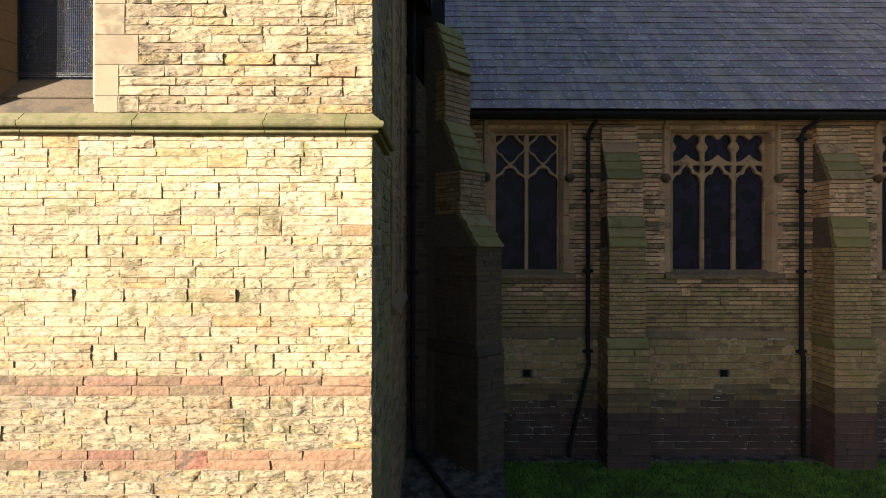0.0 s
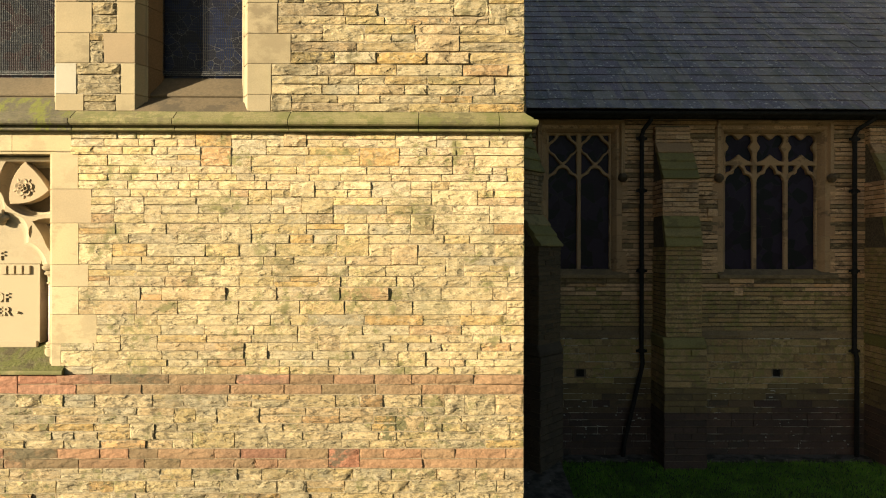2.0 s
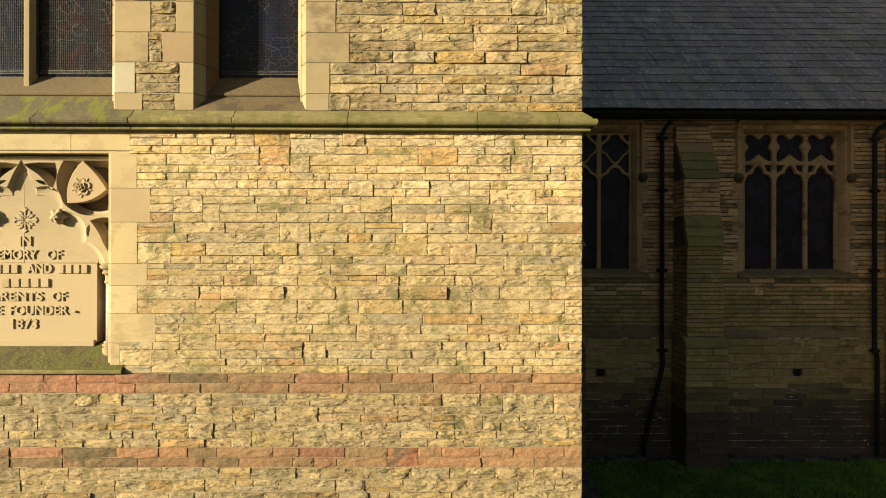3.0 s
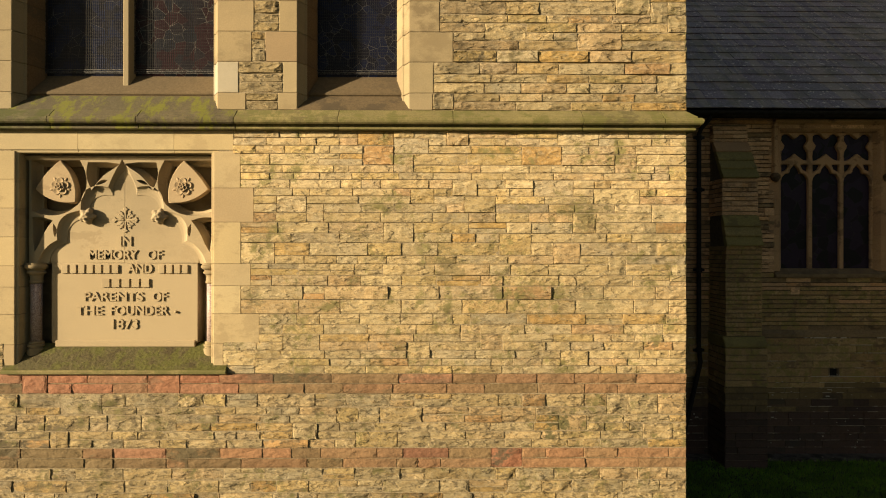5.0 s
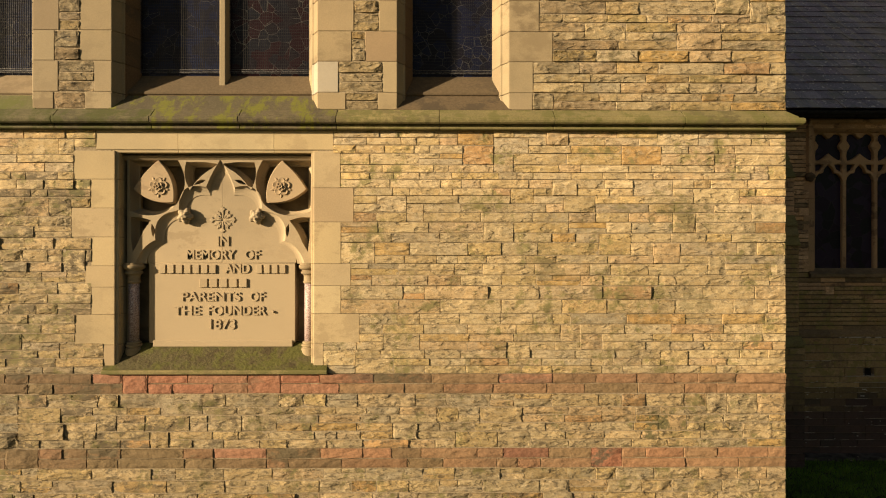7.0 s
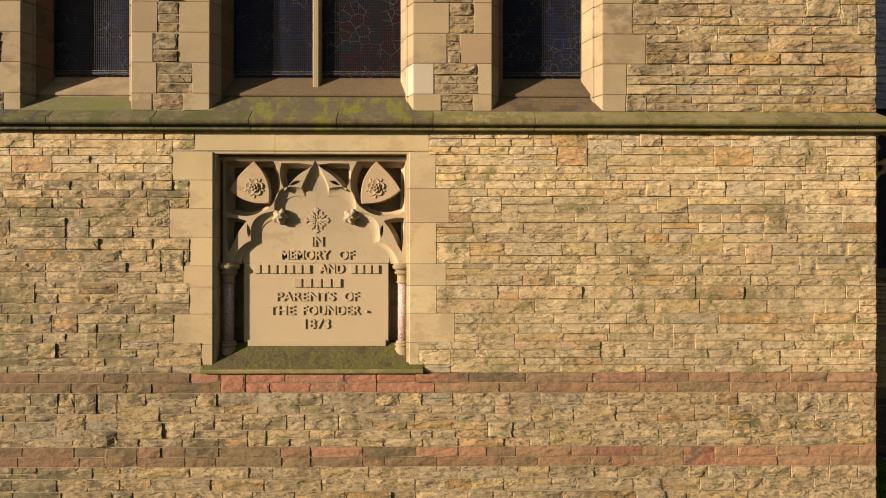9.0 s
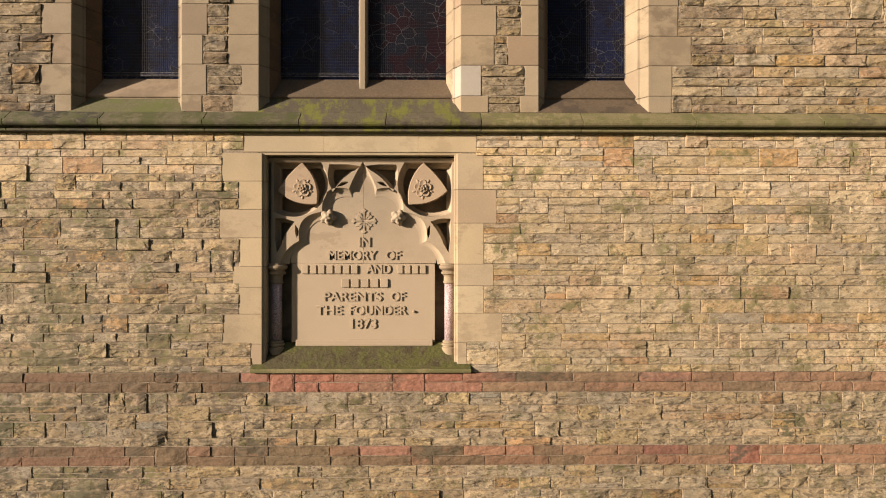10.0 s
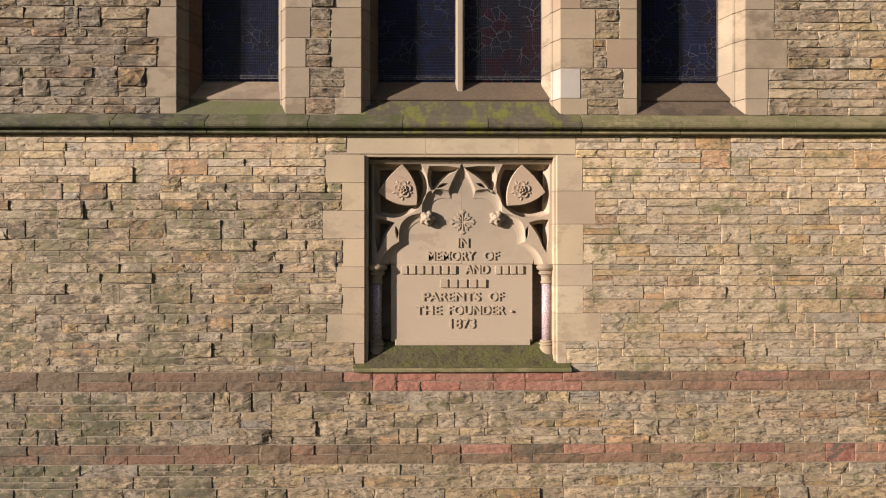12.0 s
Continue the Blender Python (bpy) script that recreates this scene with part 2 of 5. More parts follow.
RED = stone("red_sandstone", [(0.0, (0.28, 0.135, 0.090)), (0.3, (0.37, 0.165, 0.108)), (0.55, (0.30, 0.175, 0.112)), (0.75, (0.36, 0.162, 0.108)), (1.0, (0.36, 0.205, 0.135))], stain=(0.13, 0.10, 0.07), stain_at=(0.46, 0.66), stain_amount=0.9, bump=0.6, fine=(70, 5), deep=0.014)
BROWN_RED = stone("weathered_red_sandstone", [(0.0, (0.20, 0.135, 0.078)), (0.3, (0.235, 0.150, 0.088)), (0.5, (0.20, 0.15, 0.084)), (0.75, (0.26, 0.148, 0.088)), (1.0, (0.21, 0.155, 0.088))], stain=(0.125, 0.10, 0.062), stain_at=(0.46, 0.66), stain_amount=0.9, bump=0.6, fine=(70, 5), deep=0.014)
ASHLAR = stone("sawn_sandstone", speck=0.16, stops=[(0.0, (0.39, 0.305, 0.195)), (0.35, (0.44, 0.35, 0.225)), (0.6, (0.37, 0.27, 0.175)), (0.8, (0.47, 0.38, 0.25)), (1.0, (0.35, 0.265, 0.175))], stain=(0.225, 0.168, 0.105), stain_amount=0.75, stain_at=(0.42, 0.74), bump=0.35, fine=(120, 5), deep=0.002, tone=0.625)
# Splays facing away from the sun: their shade is put into this stained colour.
JAMB_SHADE = stone("shaded_stained_jamb_stone", [(0.0, (0.20, 0.128, 0.072)), (0.5, (0.235, 0.15, 0.085)), (1.0, (0.17, 0.112, 0.065))], stain=(0.12, 0.09, 0.06), stain_at=(0.46, 0.64), stain_amount=0.8, bump=0.3, fine=(100, 5), deep=0.002)
SURROUND = stone("clean_sawn_sandstone", speck=0.16, stops=[(0.0, (0.38, 0.298, 0.19)), (0.25, (0.45, 0.355, 0.218)), (0.45, (0.42, 0.335, 0.222)), (0.6, (0.40, 0.312, 0.198)), (0.8, (0.48, 0.39, 0.25)), (1.0, (0.375, 0.285, 0.185))], stain=(0.235, 0.175, 0.11), stain_amount=0.5, stain_at=(0.46, 0.70), bump=0.35, fine=(120, 5), deep=0.002, tone=0.80)
CARVED = stone("carved_pale_sandstone", speck=0.16, stops=[(0.0, (0.46, 0.366, 0.252)), (1.0, (0.50, 0.398, 0.274))], stain=(0.30, 0.225, 0.145), stain_amount=0.5, bump=0.25, fine=(150, 4), deep=0.0015)
MOSSY = stone("mossy_sandstone", [(0.0, (0.135, 0.12, 0.068)), (1.0, (0.165, 0.145, 0.08))], stain=(0.035, 0.03, 0.022), stain_at=(0.42, 0.62), stain_amount=0.9, bump=0.4, fine=(90, 9), deep=0.004, moss=((0.075, 0.08, 0.022), 0.48))
CARVED_BROWN = stone("carved_brown_sandstone", speck=0.16, stops=[(0.0, (0.46, 0.345, 0.23)), (1.0, (0.50, 0.375, 0.25))], stain=(0.30, 0.21, 0.135), stain_amount=0.5, bump=0.25, fine=(150, 4), deep=0.0015)
ALGAE = stone("algae_green_sandstone", [(0.0, (0.090, 0.078, 0.036)), (1.0, (0.112, 0.095, 0.044))], stain=(0.062, 0.046, 0.022), stain_at=(0.46, 0.68), stain_amount=0.85, bump=0.8, fine=(110, 14), deep=0.006, moss=((0.105, 0.104, 0.024), 0.46))
MOSS_BRIGHT = stone("bright_mossy_sandstone", [(0.0, (0.12, 0.10, 0.065)), (1.0, (0.15, 0.125, 0.08))], stain=(0.035, 0.03, 0.022), stain_at=(0.42, 0.62), stain_amount=0.5, bump=0.5, fine=(90, 9), deep=0.005, moss=((0.165, 0.165, 0.025), 0.50), run=(1.5, 1, 0.45))
SILL_GREEN = stone("green_sill_stone", [(0.0, (0.165, 0.155, 0.072)), (1.0, (0.19, 0.175, 0.085))], stain=(0.085, 0.07, 0.042), stain_at=(0.44, 0.70), stain_amount=0.7, bump=0.35, fine=(90, 9), deep=0.003, moss=((0.12, 0.13, 0.035), 0.50))
LICHENED = stone("yellowed_sandstone", [(0.0, (0.25, 0.212, 0.10)), (1.0, (0.29, 0.245, 0.12))], stain=(0.08, 0.065, 0.035), stain_at=(0.44, 0.66), bump=0.4, fine=(90, 9), deep=0.003, moss=((0.15, 0.14, 0.05), 0.52))
MORTAR = plain("lime_mortar", (0.175, 0.135, 0.088), (0.255, 0.205, 0.14), 0.95, 0, 60, 0.5)
AISLE = stone("aisle_sandstone", [(0.0, (0.52, 0.315, 0.195)), (0.4, (0.63, 0.405, 0.255)), (0.7, (0.43, 0.27, 0.168)), (1.0, (0.57, 0.33, 0.178))], stain=(0.12, 0.08, 0.055), stain_at=(0.46, 0.66), bump=0.9, fine=(40, 5), deep=0.02, tone=1.06)
AISLE_GREEN = stone("algae_tinged_aisle_sandstone", [(0.0, (0.33, 0.222, 0.118)), (0.4, (0.40, 0.278, 0.15)), (0.7, (0.28, 0.19, 0.102)), (1.0, (0.36, 0.225, 0.115))], stain=(0.12, 0.08, 0.055), stain_at=(0.46, 0.66), bump=0.9, fine=(40, 5), deep=0.02, tone=1.14, moss=((0.21, 0.17, 0.066), 0.54))
# Next two: soot, plus the weak light of the corner put into the colour.
SOOT_SHADE_DARK = stone("soot_shade_dark_sandstone", [(0.0, (0.098, 0.067, 0.043)), (0.5, (0.125, 0.084, 0.054)), (1.0, (0.076, 0.055, 0.038))], stain=(0.04, 0.032, 0.024), stain_at=(0.48, 0.68), bump=0.9, fine=(40, 5), deep=0.02, tone=1.0)
CORNER_SHADE = stone("sooty_corner_shade_stone", [(0.0, (0.070, 0.050, 0.038)), (0.5, (0.086, 0.060, 0.045)), (1.0, (0.057, 0.043, 0.034))], stain=(0.03, 0.025, 0.02), bump=0.6, fine=(40, 3), deep=0.01, tone=1.0)
LIME = plain("lime_splash", (0.30, 0.28, 0.25), (0.55, 0.52, 0.48), 0.9, 0, 30)
# Soot, with the shade of the corner and east side put into the colour.
SOOT_SHADE = stone("sooty_shaded_sandstone", [(0.0, (0.24, 0.165, 0.10)), (0.5, (0.30, 0.205, 0.12)), (1.0, (0.19, 0.135, 0.085))], stain=(0.08, 0.06, 0.04), stain_at=(0.48, 0.68), bump=0.9, fine=(40, 5), deep=0.02, tone=1.0)
DAMP = stone("damp_blackened_stone", [(0.0, (0.078, 0.050, 0.046)), (0.5, (0.098, 0.061, 0.053)), (1.0, (0.064, 0.044, 0.042))], stain=(0.05, 0.04, 0.035), bump=0.6, fine=(40, 3), deep=0.008, tone=1.0)
DAMP_HALF = stone("damp_brown_plinth_stone", [(0.0, (0.112, 0.076, 0.054)), (0.5, (0.14, 0.096, 0.063)), (1.0, (0.094, 0.066, 0.048))], stain=(0.06, 0.048, 0.038), stain_at=(0.42, 0.62), bump=0.5, fine=(40, 3), deep=0.01, tone=1.0)
DRESSED = stone("aisle_dressed_stone", [(0.0, (0.36, 0.225, 0.135)), (0.5, (0.43, 0.275, 0.165)), (1.0, (0.38, 0.23, 0.14))], stain=(0.13, 0.085, 0.055), bump=0.3, fine=(60, 3), deep=0.005, tone=1.0)
GREENED = stone("algae_covered_stone", [(0.0, (0.19, 0.165, 0.066)), (0.5, (0.23, 0.19, 0.08)), (1.0, (0.27, 0.205, 0.105))], stain=(0.12, 0.10, 0.05), bump=0.4, fine=(40, 3), deep=0.006, tone=1.0)
# East return: black and green mottling, the base darkened for its shade.
BLACK_GREEN = stone("black_green_stained_shaded_sandstone", [(0.0, (0.17, 0.145, 0.09)), (0.5, (0.21, 0.18, 0.11)), (1.0, (0.14, 0.125, 0.08))], stain=(0.022, 0.020, 0.016), stain_at=(0.42, 0.56), stain_amount=0.95, bump=0.9, fine=(60, 9), deep=0.015, tone=1.0, moss=((0.15, 0.15, 0.05), 0.55))
LIMED = stone("limed_mortar", [(0.0, (0.13, 0.10, 0.075)), (1.0, (0.15, 0.11, 0.08))], stain=(0.42, 0.38, 0.34), stain_at=(0.57, 0.63), stain_amount=1.0, bump=0.4, fine=(40, 1.6), deep=0.01, tone=1.0)
PALE = stone("new_pale_stone", speck=0.08, stops=[(0.0, (0.46, 0.41, 0.34)), (1.0, (0.50, 0.44, 0.36))], stain=(0.36, 0.30, 0.22), stain_amount=0.3, bump=0.2, fine=(90, 5), deep=0.003)
SILL = stone("stained_sill_stone", [(0.0, (0.145, 0.104, 0.064)), (1.0, (0.175, 0.127, 0.078))], stain=(0.07, 0.053, 0.036), stain_at=(0.45, 0.65), bump=0.3, fine=(60, 5), deep=0.005)
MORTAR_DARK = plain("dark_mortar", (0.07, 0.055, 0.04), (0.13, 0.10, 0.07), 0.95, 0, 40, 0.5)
DAMP_MIX = stone("damp_green_plinth_stone", [(0.0, (0.165, 0.118, 0.063)), (0.5, (0.21, 0.15, 0.078)), (1.0, (0.14, 0.102, 0.055))], stain=(0.08, 0.06, 0.042), stain_at=(0.4, 0.6), bump=0.5, fine=(40, 3), deep=0.01, tone=1.0)
WIRE = plain("dull_wire", (0.016, 0.015, 0.016), (0.03, 0.027, 0.028), 0.6, 0.3, 40)
SLATE_BED = plain("slate_bed", (0.02, 0.02, 0.025), (0.04, 0.04, 0.045), 0.8, 0, 10)
IRON = plain("black_cast_iron", (0.007, 0.006, 0.007), (0.018, 0.015, 0.015), 0.85, 0.0, 30)
GUARD_EDGE = plain("tarnished_guard_edge", (0.02, 0.02, 0.023), (0.11, 0.105, 0.105), 0.6, 0.2, 90)
GRANITE_M, nt, b = blank("polished_pink_granite", 0.5)
nt.links.new(ramp(nt, grain(nt, 260, 2, 0.5), [(0.36, (0.12, 0.075, 0.08)), (0.5, (0.36, 0.25, 0.24)), (0.64, (0.50, 0.42, 0.40))]), b.inputs["Base Color"])


def slate_material():
    m, nt, b = blank("welsh_slate", 0.58)
    b.inputs["Specular IOR Level"].default_value = 0.5
    pr = piece_random(nt)
    base = ramp(nt, pr, [(0.0, (0.165, 0.13, 0.162)), (0.3, (0.235, 0.19, 0.22)), (0.5, (0.192, 0.164, 0.187)), (0.8, (0.217, 0.16, 0.202)), (1.0, (0.32, 0.27, 0.292))])
    g = grain(nt, 25, 8, 0.7)
    base = mix(nt, 0.6, base, ramp(nt, g, [(0.3, (0.6, 0.6, 0.6)), (0.7, (1.2, 1.2, 1.2))]), "MULTIPLY")
    spots = ramp(nt, grain(nt, 13, 2, 0.5), [(0.735, (0, 0, 0)), (0.755, (0.9, 0.9, 0.9))])
    base = mix(nt, spots, base, (0.62, 0.55, 0.48))
    streak = ramp(nt, grain(nt, 1.0, 6, 0.65, (5, 0.5, 0.5)), [(0.46, (0, 0, 0)), (0.68, (0.55, 0.55, 0.55))])
    base = mix(nt, streak, base, (0.36, 0.29, 0.22))
    moss = ramp(nt, grain(nt, 1.6, 6, 0.7), [(0.54, (0, 0, 0)), (0.76, (0.5, 0.5, 0.5))])
    base = mix(nt, moss, base, (0.12, 0.11, 0.07))
    nt.links.new(base, b.inputs["Base Color"])
    relief(nt, b, g, 0.4, 0.003)
    return m


SLATE = slate_material()


def glass_material(name, deep, tint, lead=(0.16, 0.15, 0.14), scale=9.0, reds=0.5, third=(0.010, 0.010, 0.014)):
    """Old stained glass seen from outside: dark, shiny quarries between thin leads."""
    m, nt, b = blank(name, 0.3)
    b.inputs["Specular IOR Level"].default_value = 0.12
    g = nt.nodes.new("ShaderNodeNewGeometry")
    v = nt.nodes.new("ShaderNodeTexVoronoi")
    e = nt.nodes.new("ShaderNodeTexVoronoi")
    e.feature = "DISTANCE_TO_EDGE"
    for n in (v, e):
        n.inputs["Scale"].default_value = scale
        nt.links.new(g.outputs["Position"], n.inputs["Vector"])
    sep = nt.nodes.new("ShaderNodeSeparateColor")
    nt.links.new(v.outputs["Color"], sep.inputs[0])
    col = ramp(nt, sep.outputs[0], [(0.0, deep), (reds * 0.5, deep), (reds * 0.5 + 0.02, third), (reds, third), (min(reds + 0.02, 0.98), tint), (1.0, tint)])
    line = ramp(nt, e.outputs["Distance"], [(0.010, (1, 1, 1)), (0.022, (0, 0, 0))])
    some = ramp(nt, grain(nt, 4, 2), [(0.45, (0, 0, 0)), (0.6, (1, 1, 1))])
    line = calc(nt, "MULTIPLY", line, some)
    nt.links.new(mix(nt, line, col, lead), b.inputs["Base Color"])
    relief(nt, b, grain(nt, 14, 2), 0.3, 0.01)
    return m


STAINED_BLUE = glass_material("stained_glass_blue", (0.011, 0.012, 0.026), (0.012, 0.016, 0.042), third=(0.013, 0.013, 0.022), lead=(0.13, 0.125, 0.12), scale=17.0)
STAINED_RED = glass_material("stained_glass_red", (0.017, 0.014, 0.020), (0.026, 0.011, 0.015), third=(0.015, 0.016, 0.024), reds=0.5, scale=14.0, lead=(0.13, 0.125, 0.12))
DARK_GLASS = glass_material("dark_leaded_glass", (0.015, 0.009, 0.020), (0.021, 0.014, 0.031), lead=(0.03, 0.027, 0.032), scale=5.0)


def grass_material():
    m, nt, b = blank("lawn_grass", 0.8)
    pr = piece_random(nt)
    base = ramp(nt, pr, [(0.0, (0.11, 0.23, 0.025)), (0.6, (0.16, 0.31, 0.035)), (1.0, (0.24, 0.33, 0.06))])
    base = mix(nt, 0.7, base, ramp(nt, grain(nt, 1.5, 6, 0.7), [(0.3, (0.6, 0.6, 0.55)), (0.7, (1.2, 1.2, 1.0))]), "MULTIPLY")
    nt.links.new(base, b.inputs["Base Color"])
    relief(nt, b, grain(nt, 50, 5), 0.8, 0.03)
    return m


GRASS = grass_material()
TURF = plain("worn_turf", (0.026, 0.032, 0.013), (0.048, 0.054, 0.023), 0.9, 0, 3, 0.6, 0.03)
SOIL = plain("dark_wet_paving", (0.034, 0.027, 0.022), (0.115, 0.095, 0.080), 0.8, 0, 5, 0.6, 0.02)


# ---- small mesh tools ----
def box(bm, x0, x1, y0, y1, z0, z1):
    v = [bm.verts.new((x, y, z)) for x in (x0, x1) for y in (y0, y1) for z in (z0, z1)]
    for f in ((0, 1, 3, 2), (4, 6, 7, 5), (0, 4, 5, 1), (2, 3, 7, 6), (0, 2, 6, 4), (1, 5, 7, 3)):
        bm.faces.new([v[i] for i in f])
    return bm


def prism(bm, outline, lo, hi, axis="x"):
    """A bar with the given outline as its cross-section: (y, z) along x, (x, z) along y, (x, y) along z."""
    def at(p, d):
        return {"x": (d, *p), "y": (p[0], d, p[1]), "z": (*p, d)}[axis]
    a = [bm.verts.new(at(p, lo)) for p in outline]
    c = [bm.verts.new(at(p, hi)) for p in outline]
    n = len(outline)
    for i in range(n):
        bm.faces.new((a[i], a[(i + 1) % n], c[(i + 1) % n], c[i]))
    bm.faces.new(a), bm.faces.new(c)
    return bm


def lathe(bm, profile, cx, cy, steps=20):
    """Turned about an upright axis at (cx, cy); profile is (radius, z) from the bottom up."""
    rings = [[bm.verts.new((cx + r * math.cos(k * math.tau / steps), cy + r * math.sin(k * math.tau / steps), z)) for k in range(steps)] for r, z in profile]
    for p, q in zip(rings, rings[1:]):
        for k in range(steps):
            bm.faces.new((p[k], p[(k + 1) % steps], q[(k + 1) % steps], q[k]))
    bm.faces.new(rings[0]), bm.faces.new(rings[-1])
    return bm


def pipe(bm, path, r, steps=12):
    """A round pipe along a path of points."""
    rings = []
    for i, p in enumerate(path):
        d = (Vector(path[min(i + 1, len(path) - 1)]) - Vector(path[max(i - 1, 0)])).normalized()
        s = d.cross(Vector((0, 1, 0.01))).normalized()
        u = s.cross(d)
        rings.append([bm.verts.new(Vector(p) + r * (math.cos(k * math.tau / steps) * s + math.sin(k * math.tau / steps) * u)) for k in range(steps)])
    for p, q in zip(rings, rings[1:]):
        for k in range(steps):
            bm.faces.new((p[k], p[(k + 1) % steps], q[(k + 1) % steps], q[k]))
    bm.faces.new(rings[0]), bm.faces.new(rings[-1])
    return bm


def soften(bm, width=0.004, segments=1, angle=0.6):
    bmesh.ops.recalc_face_normals(bm, faces=bm.faces)
    edges = [e for e in bm.edges if e.is_manifold and e.calc_face_angle(0) > angle]
    bmesh.ops.bevel(bm, geom=edges, offset=width, segments=segments, affect="EDGES", profile=0.6)
    return bm


def mesh_of(name, bm, material):
    bmesh.ops.recalc_face_normals(bm, faces=bm.faces)
    me = bpy.data.meshes.new(name)
    bm.to_mesh(me)
    bm.free()
    me.materials.append(material)
    return me


def under(ob, parent):
    ob.parent = parent
    up = Matrix.Translation(-parent.location) if parent.parent is None else Matrix.Identity(4)
    ob.matrix_parent_inverse = up
    return ob


def part(name, bm, material, parent, label=""):
    ob = new(name, bm if isinstance(bm, bpy.types.Mesh) else mesh_of(name, bm, material))
    if parent is not None:
        under(ob, parent)
    return tagged(ob, label)


def thing(name, x, y, z, label, category, group="", kind=""):
    ob = new(name)
    ob.location, ob.empty_display_size = (x, y, z), 0.2
    return tagged(ob, label, category, group, kind)


def setting(name, bm, material, label="", category=""):
    return tagged(new(name, mesh_of(name, bm, material)), label, category, "", "structure")


def smooth(ob):
    ob.data.polygons.foreach_set("use_smooth", [True] * len(ob.data.polygons))
    return ob


def wall_cells(bm, x0, x1, z0, z1, y0, y1, holes):
    """A wall in the x-z plane with rectangular holes (xa, xb, za, zb) right through it."""
    xs = sorted({x0, x1, *[v for h in holes for v in h[:2] if x0 < v < x1]})
    zs = sorted({z0, z1, *[v for h in holes for v in h[2:] if z0 < v < z1]})
    def solid(i, k):
        if not (0 <= i < len(xs) - 1 and 0 <= k < len(zs) - 1):
            return False
        cx, cz = (xs[i] + xs[i + 1]) / 2, (zs[k] + zs[k + 1]) / 2
        return not any(a < cx < c and d < cz < e for a, c, d, e in holes)
    made = {}
    def v(i, y, k):
        if (i, y, k) not in made:
            made[i, y, k] = bm.verts.new((xs[i], y, zs[k]))
        return made[i, y, k]
    for i in range(len(xs) - 1):
        for k in range(len(zs) - 1):
            if not solid(i, k):
                continue
            for y in (y0, y1):
                bm.faces.new((v(i, y, k), v(i + 1, y, k), v(i + 1, y, k + 1), v(i, y, k + 1)))
            for di, dk, e in ((-1, 0, ((i, k), (i, k + 1))), (1, 0, ((i + 1, k), (i + 1, k + 1))), (0, -1, ((i, k), (i + 1, k))), (0, 1, ((i, k + 1), (i + 1, k + 1)))):
                if not solid(i + di, k + dk):
                    (a, c), (d, f) = e
                    bm.faces.new((v(a, y0, c), v(d, y0, f), v(d, y1, f), v(a, y1, c)))
    return bm


def plate(name, outlines, thick, bevel, material, parent, place, label="", turn=None):
    """A carved plate: closed outlines in (x, z), the inner ones being holes; place is its front face's middle plane."""
    cu = bpy.data.curves.new(name, "CURVE")
    cu.dimensions, cu.fill_mode, cu.extrude, cu.bevel_depth, cu.bevel_resolution = "2D", "BOTH", thick / 2 - bevel, bevel, 0
    cu.offset = -bevel
    for line in outlines:
        s = cu.splines.new("POLY")
        s.points.add(len(line) - 1)
        for p, (x, z) in zip(s.points, line):
            p.co = (x, z, 0, 1)
        s.use_cyclic_u = True
    ob = new(name, cu)
    me = bpy.data.meshes.new_from_object(ob.evaluated_get(bpy.context.evaluated_depsgraph_get()))
    bpy.data.objects.remove(ob)
    me.transform(Matrix.Translation(place) @ Matrix.Rotation(math.pi / 2, 4, "X"))
    me.materials.clear()
    me.materials.append(material)
    return part(name, me, material, parent, label)


def lettering(text, size, x, y, z, thick, material, parent, name="lettering", spacing=1.0, label=""):
    cu = bpy.data.curves.new(name, "FONT")
    cu.body, cu.size, cu.align_x, cu.align_y, cu.extrude, cu.space_character, cu.offset = text, size, "CENTER", "CENTER", thick, spacing, 0.0012
    ob = new(name, cu)
    me = bpy.data.meshes.new_from_object(ob.evaluated_get(bpy.context.evaluated_depsgraph_get()))
    bpy.data.objects.remove(ob)
    me.transform(Matrix.Translation((x, y, z)) @ Matrix.Rotation(math.pi / 2, 4, "X"))
    me.materials.clear()
    me.materials.append(material)
    return part(name, me, material, parent, label)


